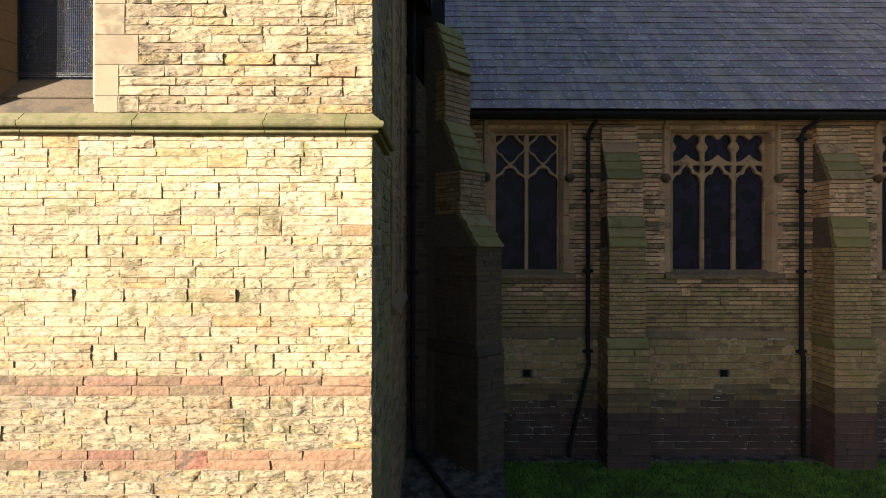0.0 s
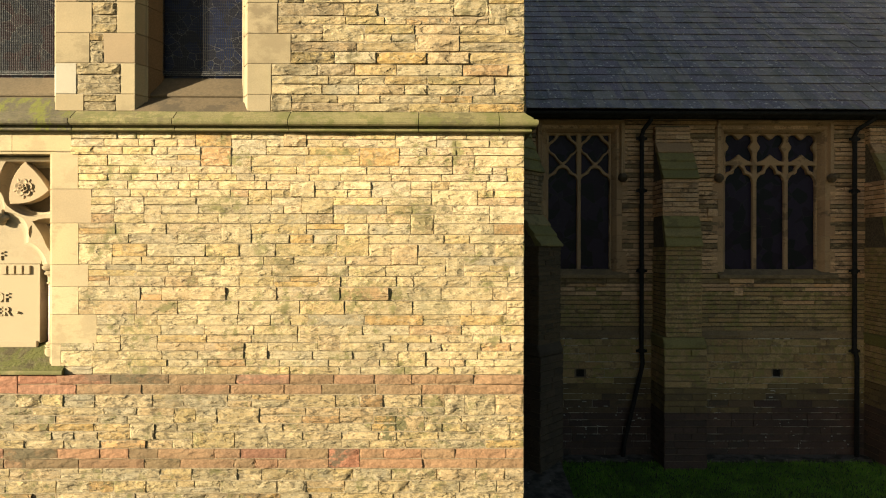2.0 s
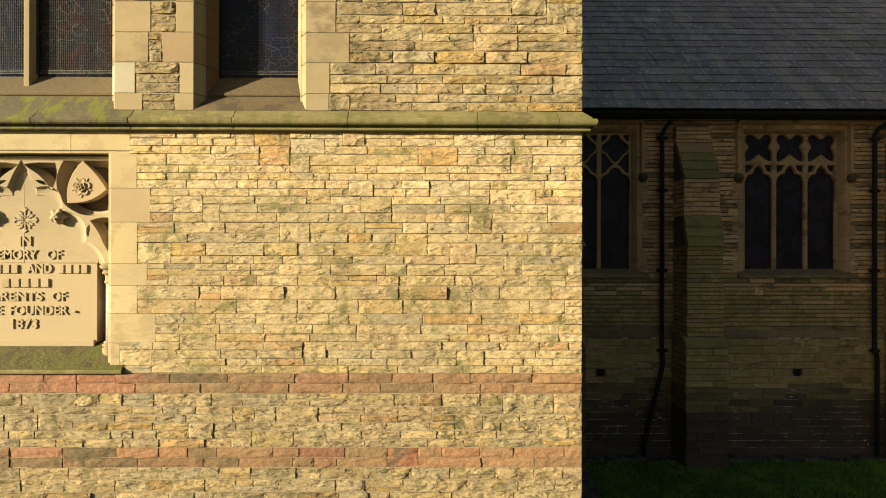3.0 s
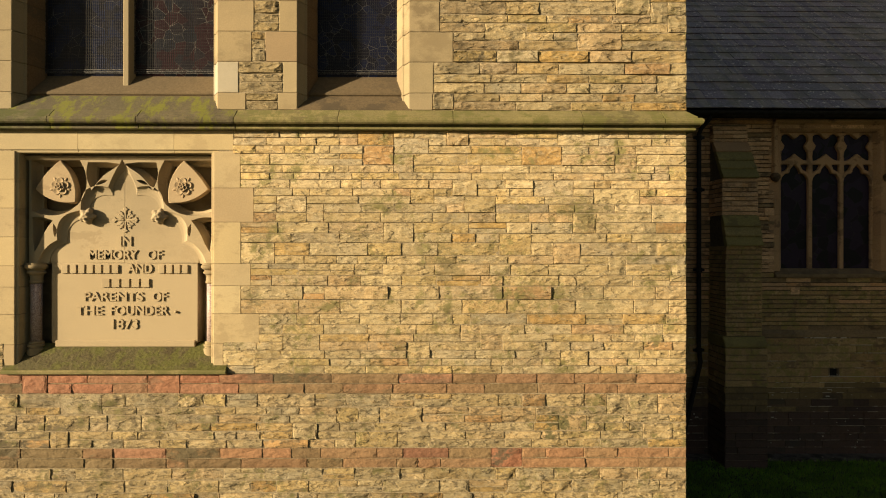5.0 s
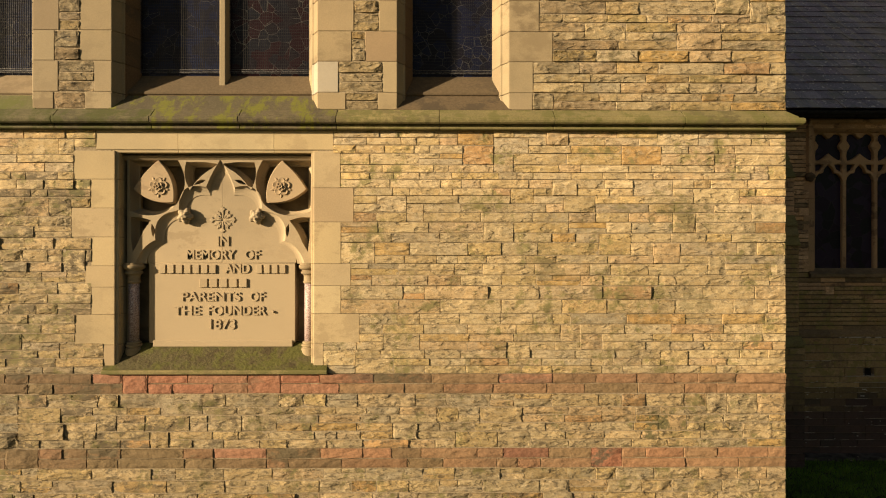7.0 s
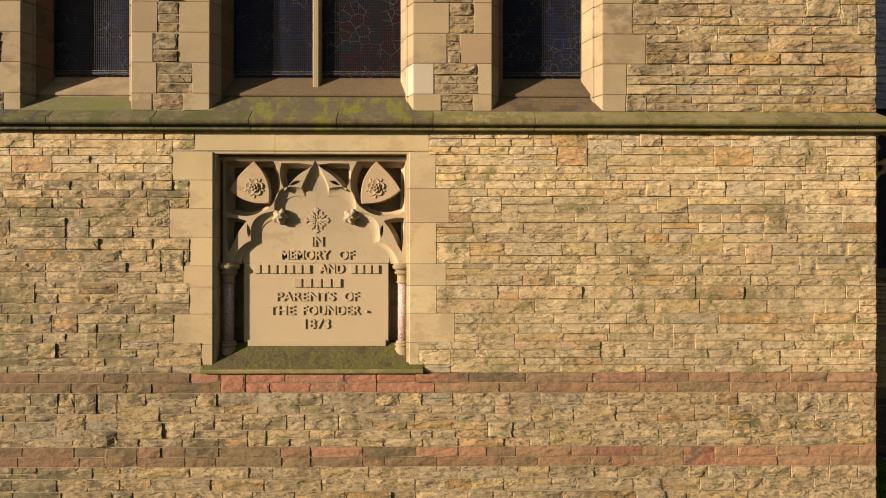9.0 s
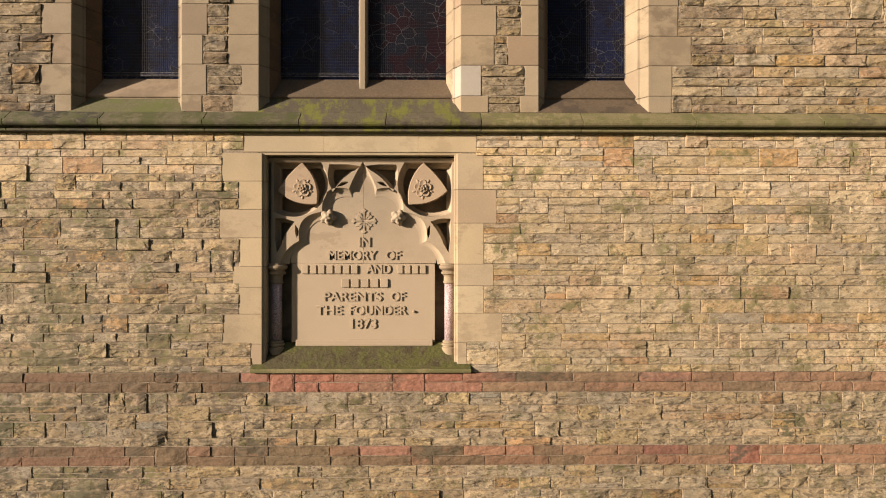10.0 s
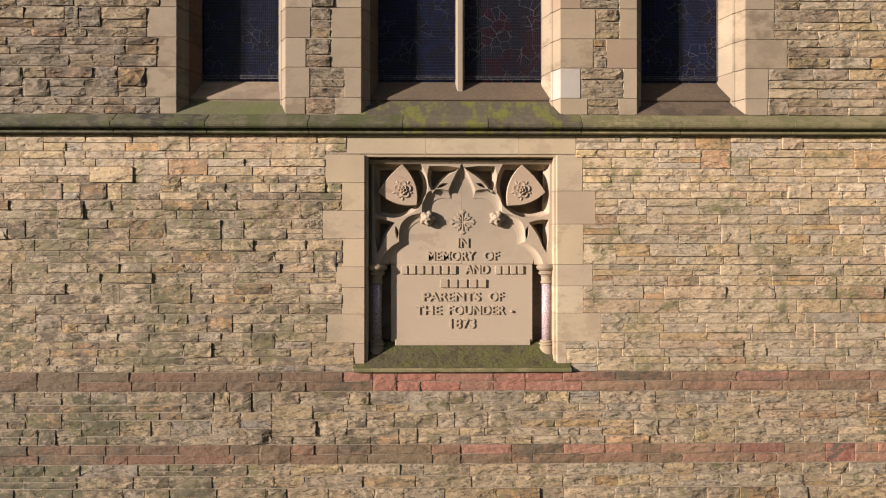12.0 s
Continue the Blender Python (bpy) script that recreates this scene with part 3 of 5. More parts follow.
# ---- rough stones: a few rock faces that the walls share ----
def stone_face(seed, nx=8, nz=5):
    """A rock face one unit wide and high: a steep edge all round, a nearly flat front, and now and then a broken ledge or end."""
    rng = random.Random(seed)
    us = [-0.5, -0.493, -0.40] + [-0.40 + 0.8 * i / (nx - 5) for i in range(1, nx - 5)] + [0.40, 0.493, 0.5]
    ws = [-0.5, -0.465, -0.22, 0.22, 0.465, 0.5] if nz == 5 else [-0.5, -0.46, 0.46, 0.5]
    tilt, lean = rng.uniform(-0.28, 0.28), rng.uniform(-0.16, 0.16)
    ang, off = rng.uniform(0.4, 2.7), rng.uniform(-0.3, 0.3)
    ledge = rng.choice((0.0, 0.0, 0.22, 0.34, -0.22))
    end = rng.choice((0.0, 0.0, 0.0, 0.35, 0.5)) * rng.choice((-1, 1))
    verts, faces = [], []
    for k, w in enumerate(ws):
        for i, u in enumerate(us):
            rim = i in (0, len(us) - 1) or k in (0, len(ws) - 1)
            near = i in (1, len(us) - 2) or k in (1, len(ws) - 2)
            out = 0.86 + tilt * u + lean * w + rng.uniform(-0.13, 0.13)
            if u * math.cos(ang) + w * 0.6 * math.sin(ang) > off:
                out += ledge
            if end * u > 0.39 * abs(end) and not rim:
                out -= abs(end)
            if near:
                out = out - rng.uniform(0.0, 0.22)
            if rim:
                out = -1.0
            du = 0 if rim else rng.uniform(-0.03, 0.03) * (0.25 if near else 1)
            dw = 0 if rim else rng.uniform(-0.05, 0.05) * (0.25 if near else 1)
            verts.append((u + du, -out, w + dw))
    n = len(us)
    for k in range(len(ws) - 1):
        for i in range(n - 1):
            a = k * n + i
            faces.append((a, a + 1, a + n + 1, a + n))
    return np.array(verts), faces


FACES = [stone_face(40 + s) for s in range(22)]
RAGGED_FACES, WORN_FACES = [], []
for s in range(36):
    pts, quads = stone_face(140 + s)
    much = 0.75 if s < 18 else 0.45
    r = random.Random(s)
    for p in pts:
        edge = abs(p[0]) > 0.45 or abs(p[2]) > 0.43
        p[0] += much * r.uniform(-0.014, 0.010) * (1 if p[0] > 0 else -1) if edge else r.uniform(-0.04, 0.04)
        p[2] += much * r.uniform(-0.04, 0.025) * (1 if p[2] > 0 else -1) if edge else r.uniform(-0.07, 0.07)
        p[1] += 0 if p[1] > 0.5 else much * (r.uniform(-0.34, 0.34) + (0.10 if edge else 0.0))
    (RAGGED_FACES if s < 18 else WORN_FACES).append((pts, quads))
FLAT_FACES = [stone_face(90 + s, 6, 3) for s in range(8)]


def coursed(lines, spans, rng, height=0.08, wide=(0.13, 0.42), jumper=0.16):
    """Stones between the given levels: (x, z, width, height). spans(z0, z1) gives the stretches to fill."""
    out = []
    for za, zb in zip(lines, lines[1:]):
        n = max(1, round((zb - za) / height))
        cuts = [0.0] + [i / n + rng.uniform(-0.16, 0.16) / n for i in range(1, n)] + [1.0]
        zs = [za + (zb - za) * c for c in cuts]
        k = 0
        while k < n:
            two = k + 1 < n and rng.random() < 0.8
            rows = [(zs[k], zs[k + 1])] + ([(zs[k + 1], zs[k + 2])] if two else [])
            for xa, xb in spans(za, zb):
                x = xa
                while x < xb - 1e-4:
                    if two and rng.random() < jumper * 2:
                        w = min(rng.uniform(0.14, 0.30), xb - x)
                        if xb - x - w < 0.1:
                            w = xb - x
                        out.append((x + w / 2, (rows[0][0] + rows[1][1]) / 2, w, rows[1][1] - rows[0][0]))
                        x += w
                    run = min(rng.uniform(0.35, 1.1) if two else 9, xb - x)
                    if xb - x - run < 0.15:
                        run = xb - x
                    if run <= 1e-4:
                        continue
                    for ra, rb in rows:
                        u = x
                        while u < x + run - 1e-4:
                            w = rng.uniform(*wide) * (0.75 if rng.random() < 0.3 else 1)
                            left = x + run - u
                            if left - w < wide[0] * 0.8:
                                w = left if left < wide[1] * 1.2 else left / 2
                            out.append((u + w / 2, (ra + rb) / 2, w, rb - ra))
                            u += w
                    x += run
            k += 2 if two else 1
    return out


def bonded(lines, spans, rng, wide=(0.11, 0.40), jumper=0.075, split=0.08, tall=0.15):
    """Stones in courses of uneven height: (x, z, width, height). Some rise through two courses, some thick ones are split in two."""
    out, taken = [], [[] for _ in range(len(lines) + 1)]
    for k, (za, zb) in enumerate(zip(lines, lines[1:])):
        high = zb - za
        for xa, xb in spans(za, zb):
            free, x = [], xa
            for p, q in sorted(taken[k]):
                if q > xa and p < xb:
                    free.append((x, p))
                    x = q
            free.append((x, xb))
            above = spans(zb, lines[k + 2]) if k + 2 < len(lines) else []
            for p, q in free:
                u = p
                while u < q - 1e-4:
                    w = rng.uniform(*wide) * (0.6 + high / 0.14)
                    if q - u - w < 0.09:
                        w = q - u if q - u < wide[1] * 1.25 else (q - u) / 2
                    whole_above = any(s0 <= u and u + w <= s1 for s0, s1 in above)
                    if whole_above and 0.10 < w < 0.31 and rng.random() < jumper * 1.6 and lines[k + 2] - za < tall:
                        out.append((u + w / 2, (za + lines[k + 2]) / 2, w, lines[k + 2] - za))
                        taken[k + 1].append((u, u + w))
                    elif high > 0.066 and rng.random() < split * 2.5:
                        zm = za + high * rng.uniform(0.42, 0.58)
                        c = u + w * rng.uniform(0.35, 0.65) if w > 0.26 else None
                        out.append((u + w / 2, (za + zm) / 2, w, zm - za))
                        if c:
                            out.append(((u + c) / 2, (zm + zb) / 2, c - u, zb - zm))
                            out.append(((c + u + w) / 2, (zm + zb) / 2, u + w - c, zb - zm))
                        else:
                            out.append((u + w / 2, (zm + zb) / 2, w, zb - zm))
                    else:
                        out.append((u + w / 2, (za + zb) / 2, w, high))
                    u += w
    return out


SHARED = {}


def lay(stones, parent, material, y, rng, deep=(0.012, 0.03), name="brick", joint=0.0027, faces=None, limit=300, side=None):
    """Stones as pieces of their own under parent; those past the limit are joined into one part."""
    faces = faces or FACES
    far = []
    for n, (x, z, w, h) in enumerate(stones):
        k, d = rng.randrange(len(faces)), rng.uniform(*deep)
        most = 0.18 * min(w, h)
        if rng.random() < 0.13:
            d *= rng.uniform(1.5, 2.0)
        d = min(d, most)
        flip = rng.choice((-1, 1))
        if n >= limit:
            far.append((x, z, w, h, d, k, flip))
            continue
        key = (id(faces), k, material.name)
        if key not in SHARED:
            me = bpy.data.meshes.new(name)
            me.from_pydata(faces[k][0].tolist(), [], faces[k][1])
            me.materials.append(material)
            SHARED[key] = me
        ob = new(name, SHARED[key])
        ob.location, ob.scale = (x, y, z), (w - (joint if side is None else side), d, h - joint)
        if flip < 0:
            ob.rotation_euler = (0, math.pi, 0)
        under(ob, parent)
    if far:
        joined(far, parent, material, y, joint, faces, side=side)


def joined(stones, parent, material, y, joint=0.004, faces=None, name="stonework", turn=None, side=None):
    faces = faces or FLAT_FACES
    verts, polys, base = [], [], 0
    for x, z, w, h, d, k, flip in stones:
        v = faces[k][0] * np.array([(w - (joint if side is None else side)) * flip, d, (h - joint) * flip]) + np.array([x, y, z])
        verts.append(v)
        polys += [tuple(i + base for i in f) for f in faces[k][1]]
        base += len(v)
    me = bpy.data.meshes.new(name)
    pts = np.concatenate(verts)
    if turn is not None:
        pts = np.array([turn @ Vector(p) for p in pts])
    me.from_pydata(pts.tolist(), [], polys)
    me.materials.append(material)
    ob = new(name, me)
    under(ob, parent)
    ob["kind"] = "stuff"
    return ob


def quick(stones, rng, deep, faces):
    return [(x, z, w, h, rng.uniform(*deep), rng.randrange(len(faces)), rng.choice((-1, 1))) for x, z, w, h in stones]


# ---- the transept: its front, side and roof ----
FACE = 3.765          # plane of the sawn stone of the front
EAST, WEST = -0.45, -7.98
MID = -4.222
WINDOWS = [(-6.15, -5.42), (-4.905, -3.555), (-3.03, -2.29)]
SILL_Z, HEAD_Z = 4.775, 7.3
PLAQUE = (-4.881, -3.580, 3.03, 4.484)

rng = random.Random(7)
core = FACE + 0.0045
wall_low = setting("wall_south_lower", box(bmesh.new(), WEST, EAST, FACE + 0.0022, core + 0.6, -0.3, 3.011), MORTAR, "lower part of the coursed sandstone transept wall", "wall")
setting("wall_south_middle", wall_cells(bmesh.new(), WEST, EAST, 3.011, 4.61, core, core + 0.6, [(PLAQUE[0] - 0.03, PLAQUE[1] + 0.03, 3.0, PLAQUE[3] + 0.02)]), MORTAR, "rock-faced golden sandstone wall below the string course", "wall")
wall_high = setting("wall_south_upper", wall_cells(bmesh.new(), WEST, EAST, 4.61, 8.5, core, core + 0.6, [(a, c, 4.70, HEAD_Z) for a, c in WINDOWS]), MORTAR, "rough coursed sandstone wall between the lancet windows", "wall")
# Unseen gable, added at a guessed height to keep sun off the nave.
gable = bmesh.new()
prism(gable, [(WEST, 8.5), (EAST, 8.5), (MID, 14.95)], core, core + 0.6, "y")
setting("wall_south_gable", gable, ROCK, "unseen gable of the transept, added to shade the nave", "wall")

# side of the transept: a short thick return, then the wall proper set back
side = bmesh.new()
box(side, EAST - 0.6, EAST - 0.012, core + 0.6, 5.0, -0.3, 8.5)
box(side, EAST - 0.75, EAST - 0.162, 5.0, 12.0, -0.3, 8.5)
wall_side = setting("wall_east", side, MORTAR, "shaded rough sandstone side of the transept", "wall")
setting("wall_west", box(bmesh.new(), WEST, WEST + 0.6, core + 0.6, 12.0, -0.3, 8.5), AISLE, "sandstone side of the transept", "wall")
# Unseen roof; the ridge is high enough to shadow the whole nave roof.
roof = bmesh.new()
prism(roof, [(WEST - 0.3, 8.1), (MID, 15.0), (EAST + 0.3, 8.1), (EAST + 0.3, 8.3), (MID, 15.2), (WEST - 0.3, 8.3)], FACE - 0.1, 17.0, "y")
setting("roof_transept", roof, SLATE, "unseen transept roof, its height set to shade the nave", "roof")

# ---- the lawn and the paved strip along the walls ----
ground = bmesh.new()
prism(ground, [(-400, -400), (400, -400), (400, 400), (-400, 400)], -0.4, -0.03, "z")
setting("ground", ground, TURF, "mown green churchyard lawn", "grass")
strip = bmesh.new()
box(strip, -0.5, 30, 10.32, 10.7, -0.2, 0.02)
prism(strip, [(7.6, -0.2), (7.6, -0.02), (8.3, 0.09), (9.6, 0.31), (10.32, 0.33), (10.32, -0.2)], -0.62, 1.02, "x")
setting("pavement", strip, SOIL, "dark wet paved strip along the foot of the wall", "paving")

# ---- string course and sills along the front ----
STRING = [(0.0, 4.752), (0.054, 4.702), (0.055, 4.694), (0.074, 4.690), (0.082, 4.682), (0.084, 4.668), (0.080, 4.654), (0.070, 4.645), (0.042, 4.649), (0.036, 4.636), (0.044, 4.629), (0.046, 4.619), (0.040, 4.613), (0.0, 4.611)]
course = thing("trim_string_course", MID, FACE, 4.62, "moulded sandstone string course with green algae", "string course", "", "structure")
cuts = [WEST, -7.35, -6.55, -5.93, -5.25, -4.62, -4.05, -3.42, -2.75, -2.0, -1.15, -0.62]
for a, c in zip(cuts, cuts[1:]):
    bm = prism(bmesh.new(), [(FACE + 0.03, 4.752)] + [(FACE - d, z) for d, z in STRING] + [(FACE + 0.03, 4.611)], a + 0.002, c - 0.002, "x")
    part("moulding_stone", soften(bm, 0.0012), MOSS_BRIGHT if -5.0 < a < -3.8 else (MOSSY if a < -3.8 else LICHENED), course)
bm = bmesh.new()
rows = []
for d, z in [(-0.03, 4.752)] + STRING + [(-0.03, 4.611)]:
    rows.append([bm.verts.new(p) for p in ((-0.618, FACE - d, z), (EAST + d, FACE - d, z), (EAST + d, 4.6, z))])
for p, q in zip(rows, rows[1:] + rows[:1]):
    for i in range(2):
        bm.faces.new((p[i], p[i + 1], q[i + 1], q[i]))
bm.faces.new([r[0] for r in rows]), bm.faces.new([r[2] for r in rows])
part("corner_moulding_stone", soften(bm, 0.0012), LICHENED, course)

# ---- upper windows ----
LEVELS = [4.752, 4.865, 5.07, 5.27, 5.475, 5.66, 5.87, 6.06, 6.27, 6.46, 6.67, 6.87, 7.08, HEAD_Z]


def quoin(bm, edge, out, way, z0, z1):
    """One dressed block of a splayed window side: edge is the opening's edge, out the width of its face, way points into the opening."""
    pts = [(edge - way * out, FACE), (edge, FACE), (edge + way * 0.028, FACE + 0.045), (edge + way * 0.036, FACE + 0.06), (edge + way * 0.048, FACE + 0.062),
           (edge + way * 0.052, FACE + 0.072), (edge + way * 0.02, FACE + 0.09), (edge - way * out, FACE + 0.09)]
    prism(bm, pts, z0 + 0.0015, z1 - 0.0015, "z")
    return soften(bm, 0.003)


def jamb(bm, edge, way, z0, z1):
    """The inner splay behind a dressed block."""
    prism(bm, [(edge + way * 0.050, FACE + 0.073), (edge + way * 0.094, FACE + 0.18), (edge + way * 0.094, FACE + 0.28), (edge - way * 0.02, FACE + 0.28), (edge - way * 0.02, FACE + 0.092), (edge + way * 0.02, FACE + 0.092)], z0 + 0.001, z1 - 0.001, "z")
    return soften(bm, 0.002)


OUTS = {}
FACE_WIDTHS = {(0, -1): {0: 0.135, 1: 0.165, 2: 0.14, 3: 0.17}, (1, -1): {0: 0.186, 1: 0.138, 2: 0.225, 3: 0.24}, (2, 1): {0: 0.127, 1: 0.095, 2: 0.21, 3: 0.12}, (2, -1): {0: 0.155, 1: 0.16, 2: 0.29, 3: 0.20}, (1, 1): {0: 0.175, 1: 0.115, 2: 0.21, 3: 0.205}}
rngw = random.Random(21)
window_panes = ((STAINED_BLUE,), (STAINED_BLUE, STAINED_RED), (STAINED_BLUE,))
for n, ((xa, xb), panes) in enumerate(zip(WINDOWS, window_panes)):
    win = thing("window_%d" % (n + 1), (xa + xb) / 2, FACE, 4.775, "tall stained glass window in splayed dressed sandstone jambs", "window", "transept windows", "structure")
    for way, edge in ((1, xa), (-1, xb)):
        for k, (za, zb) in enumerate(zip(LEVELS, LEVELS[1:])):
            out = (0.125 if (k + (way > 0) + n) % 2 else 0.20) + rngw.uniform(-0.02, 0.02)
            out = FACE_WIDTHS.get((n, way), {}).get(k, out)
            OUTS[n, way, k] = edge - way * out
            pale = n == 1 and way == -1 and k == 1
            part("quoin", quoin(bmesh.new(), edge, out, way, za, zb), PALE if pale else ASHLAR, win, "newly cut pale replacement block" if pale else "")
            # sunless side takes the darker shade colour, the sunlit side plain sawn stone
            part("jamb_stone", jamb(bmesh.new(), edge, way, za, zb), JAMB_SHADE if way > 0 else ASHLAR, win)
    low = prism(bmesh.new(), [(FACE - 0.002, 4.70), (FACE - 0.002, 4.757), (FACE + 0.094, 4.866), (FACE + 0.094, 4.70)], xa - 0.02, xb + 0.02, "x")
    part("lower_sill", soften(low, 0.003), (SILL_GREEN, MOSS_BRIGHT, SILL)[n], win, "sloping lower sill green with moss")
    up = prism(bmesh.new(), [(FACE + 0.095, 4.71), (FACE + 0.095, 4.872), (FACE + 0.087, 4.873), (FACE + 0.087, 4.890), (FACE + 0.22, 5.050), (FACE + 0.30, 5.050), (FACE + 0.30, 4.71)], xa - 0.02, xb + 0.02, "x")
    part("upper_sill", soften(up, 0.003), ASHLAR if n == 0 else SILL, win, "stained sloping upper sill")
    ga, gb = xa + 0.09, xb - 0.09
    bars = []
    if len(panes) == 2:
        mx = (xa + xb) / 2
        bars = [(ga, mx - 0.03), (mx + 0.03, gb)]
        bm = prism(bmesh.new(), [(mx - 0.032, FACE + 0.28), (mx - 0.032, FACE + 0.19), (mx - 0.020, FACE + 0.135), (mx + 0.020, FACE + 0.135), (mx + 0.032, FACE + 0.19), (mx + 0.032, FACE + 0.28)], 4.93, HEAD_Z, "z")
        part("mullion", soften(bm, 0.004), ASHLAR, win)
    else:
        bars = [(ga, gb)]
    for (a, c), mat in zip(bars, panes):
        pane = part("pane", box(bmesh.new(), a, c, FACE + 0.205, FACE + 0.215, 5.0, HEAD_Z), mat, win, "dark leaded stained glass")
        bm = bmesh.new()
        x = a + 0.008
        while x < c - 0.004:
            box(bm, x - 0.0008, x + 0.0008, FACE + 0.186, FACE + 0.1885, 5.045, HEAD_Z)
            x += 0.0145
        z = 5.09
        while z < HEAD_Z:
            box(bm, a, c, FACE + 0.189, FACE + 0.191, z - 0.0007, z + 0.0007)
            z += 0.022
        part("wire_guard", bm, WIRE, win, "fine vertical wire guard")
        for z in (5.049, 5.060, 5.072):
            part("guard_rail", box(bmesh.new(), a, c, FACE + 0.1845, FACE + 0.1915, z - 0.0016, z + 0.0016), GUARD_EDGE, win)
        for x in (a + 0.0025, c - 0.0025):
            part("guard_edge", box(bmesh.new(), x - 0.0025, x + 0.0025, FACE + 0.183, FACE + 0.193, 5.043, HEAD_Z), GUARD_EDGE, win)

# ---- memorial plaque in its recess ----
PX = MID + 0.002      # its middle line
plq = thing("memorial_plaque", PX, FACE, 3.011, "carved sandstone memorial plaque of 1873 under a cusped arch", "plaque")
LEFT_Q = [(3.05, 3.20, -4.955), (3.20, 3.40, -5.14), (3.40, 3.58, -5.035), (3.58, 3.72, -5.075), (3.72, 3.91, -5.035), (3.91, 4.10, -5.165), (4.10, 4.29, -5.04), (4.29, 4.478, -5.15)]
RIGHT_Q = [(3.05, 3.21, -3.515), (3.21, 3.405, -3.278), (3.405, 3.59, -3.40), (3.59, 3.735, -3.335), (3.735, 4.01, -3.40), (4.01, 4.235, -3.316), (4.235, 4.478, -3.404)]
for rows, edge in ((LEFT_Q, PLAQUE[0]), (RIGHT_Q, PLAQUE[1])):
    way = 1 if edge == PLAQUE[0] else -1
    for za, zb, out in rows:
        pts = [(out, FACE), (edge - way * 0.004, FACE), (edge, FACE + 0.004), (edge, FACE + 0.010), (edge + way * 0.016, FACE + 0.012), (edge + way * 0.018, FACE + 0.015), (edge + way * 0.018, FACE + 0.22), (out, FACE + 0.22)]
        part("surround_block", soften(prism(bmesh.new(), pts, za + 0.001, zb - 0.001, "z"), 0.0015), SURROUND, plq)
for a, c in ((-5.005, -4.47), (-4.47, -3.84), (-3.84, -3.45)):
    pts = [(FACE, 4.612), (FACE, 4.488), (FACE + 0.004, 4.484), (FACE + 0.008, 4.486), (FACE + 0.010, 4.468), (FACE + 0.014, 4.466), (FACE + 0.22, 4.466), (FACE + 0.22, 4.612)]
    part("lintel_block", soften(prism(bmesh.new(), pts, a + 0.0005, c - 0.0005, "x"), 0.0012), SURROUND, plq)
part("recess_back", box(bmesh.new(), PLAQUE[0] - 0.02, PLAQUE[1] + 0.02, FACE + 0.215, FACE + 0.25, 3.0, 4.5), ASHLAR, plq)
# sloping sill, its ends running past the opening
sl = bmesh.new()
prism(sl, [(FACE - 0.026, 3.0405), (FACE - 0.016, 3.050), (FACE + 0.125, 3.192), (FACE + 0.22, 3.192), (FACE + 0.22, 3.0405)], -4.952, -3.487, "x")
lip = prism(bmesh.new(), [(FACE - 0.033, 3.012), (FACE - 0.035, 3.030), (FACE - 0.029, 3.040), (FACE + 0.2, 3.040), (FACE + 0.2, 3.012)], -4.955, -3.484, "x")
part("sill_nosing", soften(lip, 0.003), LICHENED, plq, "worn nosing of the sill")
part("sill", soften(sl, 0.0025), ALGAE, plq, "sloping sill covered with green algae")
# the raised slab that carries the words
PANEL = FACE + 0.108
part("panel_foot", soften(box(bmesh.new(), -4.683, -3.742, PANEL - 0.010, PANEL + 0.02, 3.17, 3.214), 0.004), CARVED, plq)


def row(y):
    """Height of a level of the plaque, in its own hundredths."""
    return 3.832 - (y - 443) * 0.00394


def word(text, x, y, size):
    """Words cut with tall first letters."""
    return lettering(text, size, PX + (x - 818) * 0.00394, PANEL - 0.003, row(y), 0.005, CARVED, plq)


def lettering_fit(text, a, c, y, tall):
    ob = word(text, (a + c) / 2, y, tall)
    xs = [v.co.x for v in ob.data.vertices]
    mid, wide = (min(xs) + max(xs)) / 2, max(xs) - min(xs)
    want, centre = (c - a) * 0.00394, PX + ((a + c) / 2 - 818) * 0.00394
    for v in ob.data.vertices:
        v.co.x = centre + (v.co.x - mid) * want / wide


lettering_fit("IN", 810, 830, 430.5, 0.092)
for text, a, c in (("MEMORY", 757, 841), ("OF", 857, 883)):
    lettering_fit(text, a, c, 453.5, 0.086)
lettering_fit("AND", 823, 866, 477.5, 0.086)
for text, a, c in (("PARENTS", 749, 850), ("OF", 866, 891)):
    lettering_fit(text, a, c, 525.5, 0.086)
for text, a, c in (("THE", 735, 781), ("FOUNDER", 794, 894)):
    lettering_fit(text, a, c, 549.5, 0.086)
lettering_fit("1873", 797, 841, 573, 0.092)
for a, c, y, count in ((711, 808, 477.5, 7), (877, 927, 477.5, 4), (780, 861, 501.5, 5)):
    pitch = (c - a + 3.5) / count
    for i in range(count):
        x0 = PX + (a + pitch * i - 818) * 0.00394
        part("name_bar", soften(box(bmesh.new(), x0, x0 + (pitch - 3.5) * 0.00394, PANEL - 0.011, PANEL + 0.004, row(y) - 0.029, row(y) + 0.029), 0.002), CARVED, plq)
dot = lathe(bmesh.new(), [(0.009, 0.0), (0.009, 0.012), (0.005, 0.016)], 0, 0, 8)
dot.transform(Matrix.Translation((PX + (906 - 818) * 0.00394, PANEL + 0.002, row(551))) @ Matrix.Rotation(math.pi / 2, 4, "X"))
part("full_stop", dot, CARVED, plq)


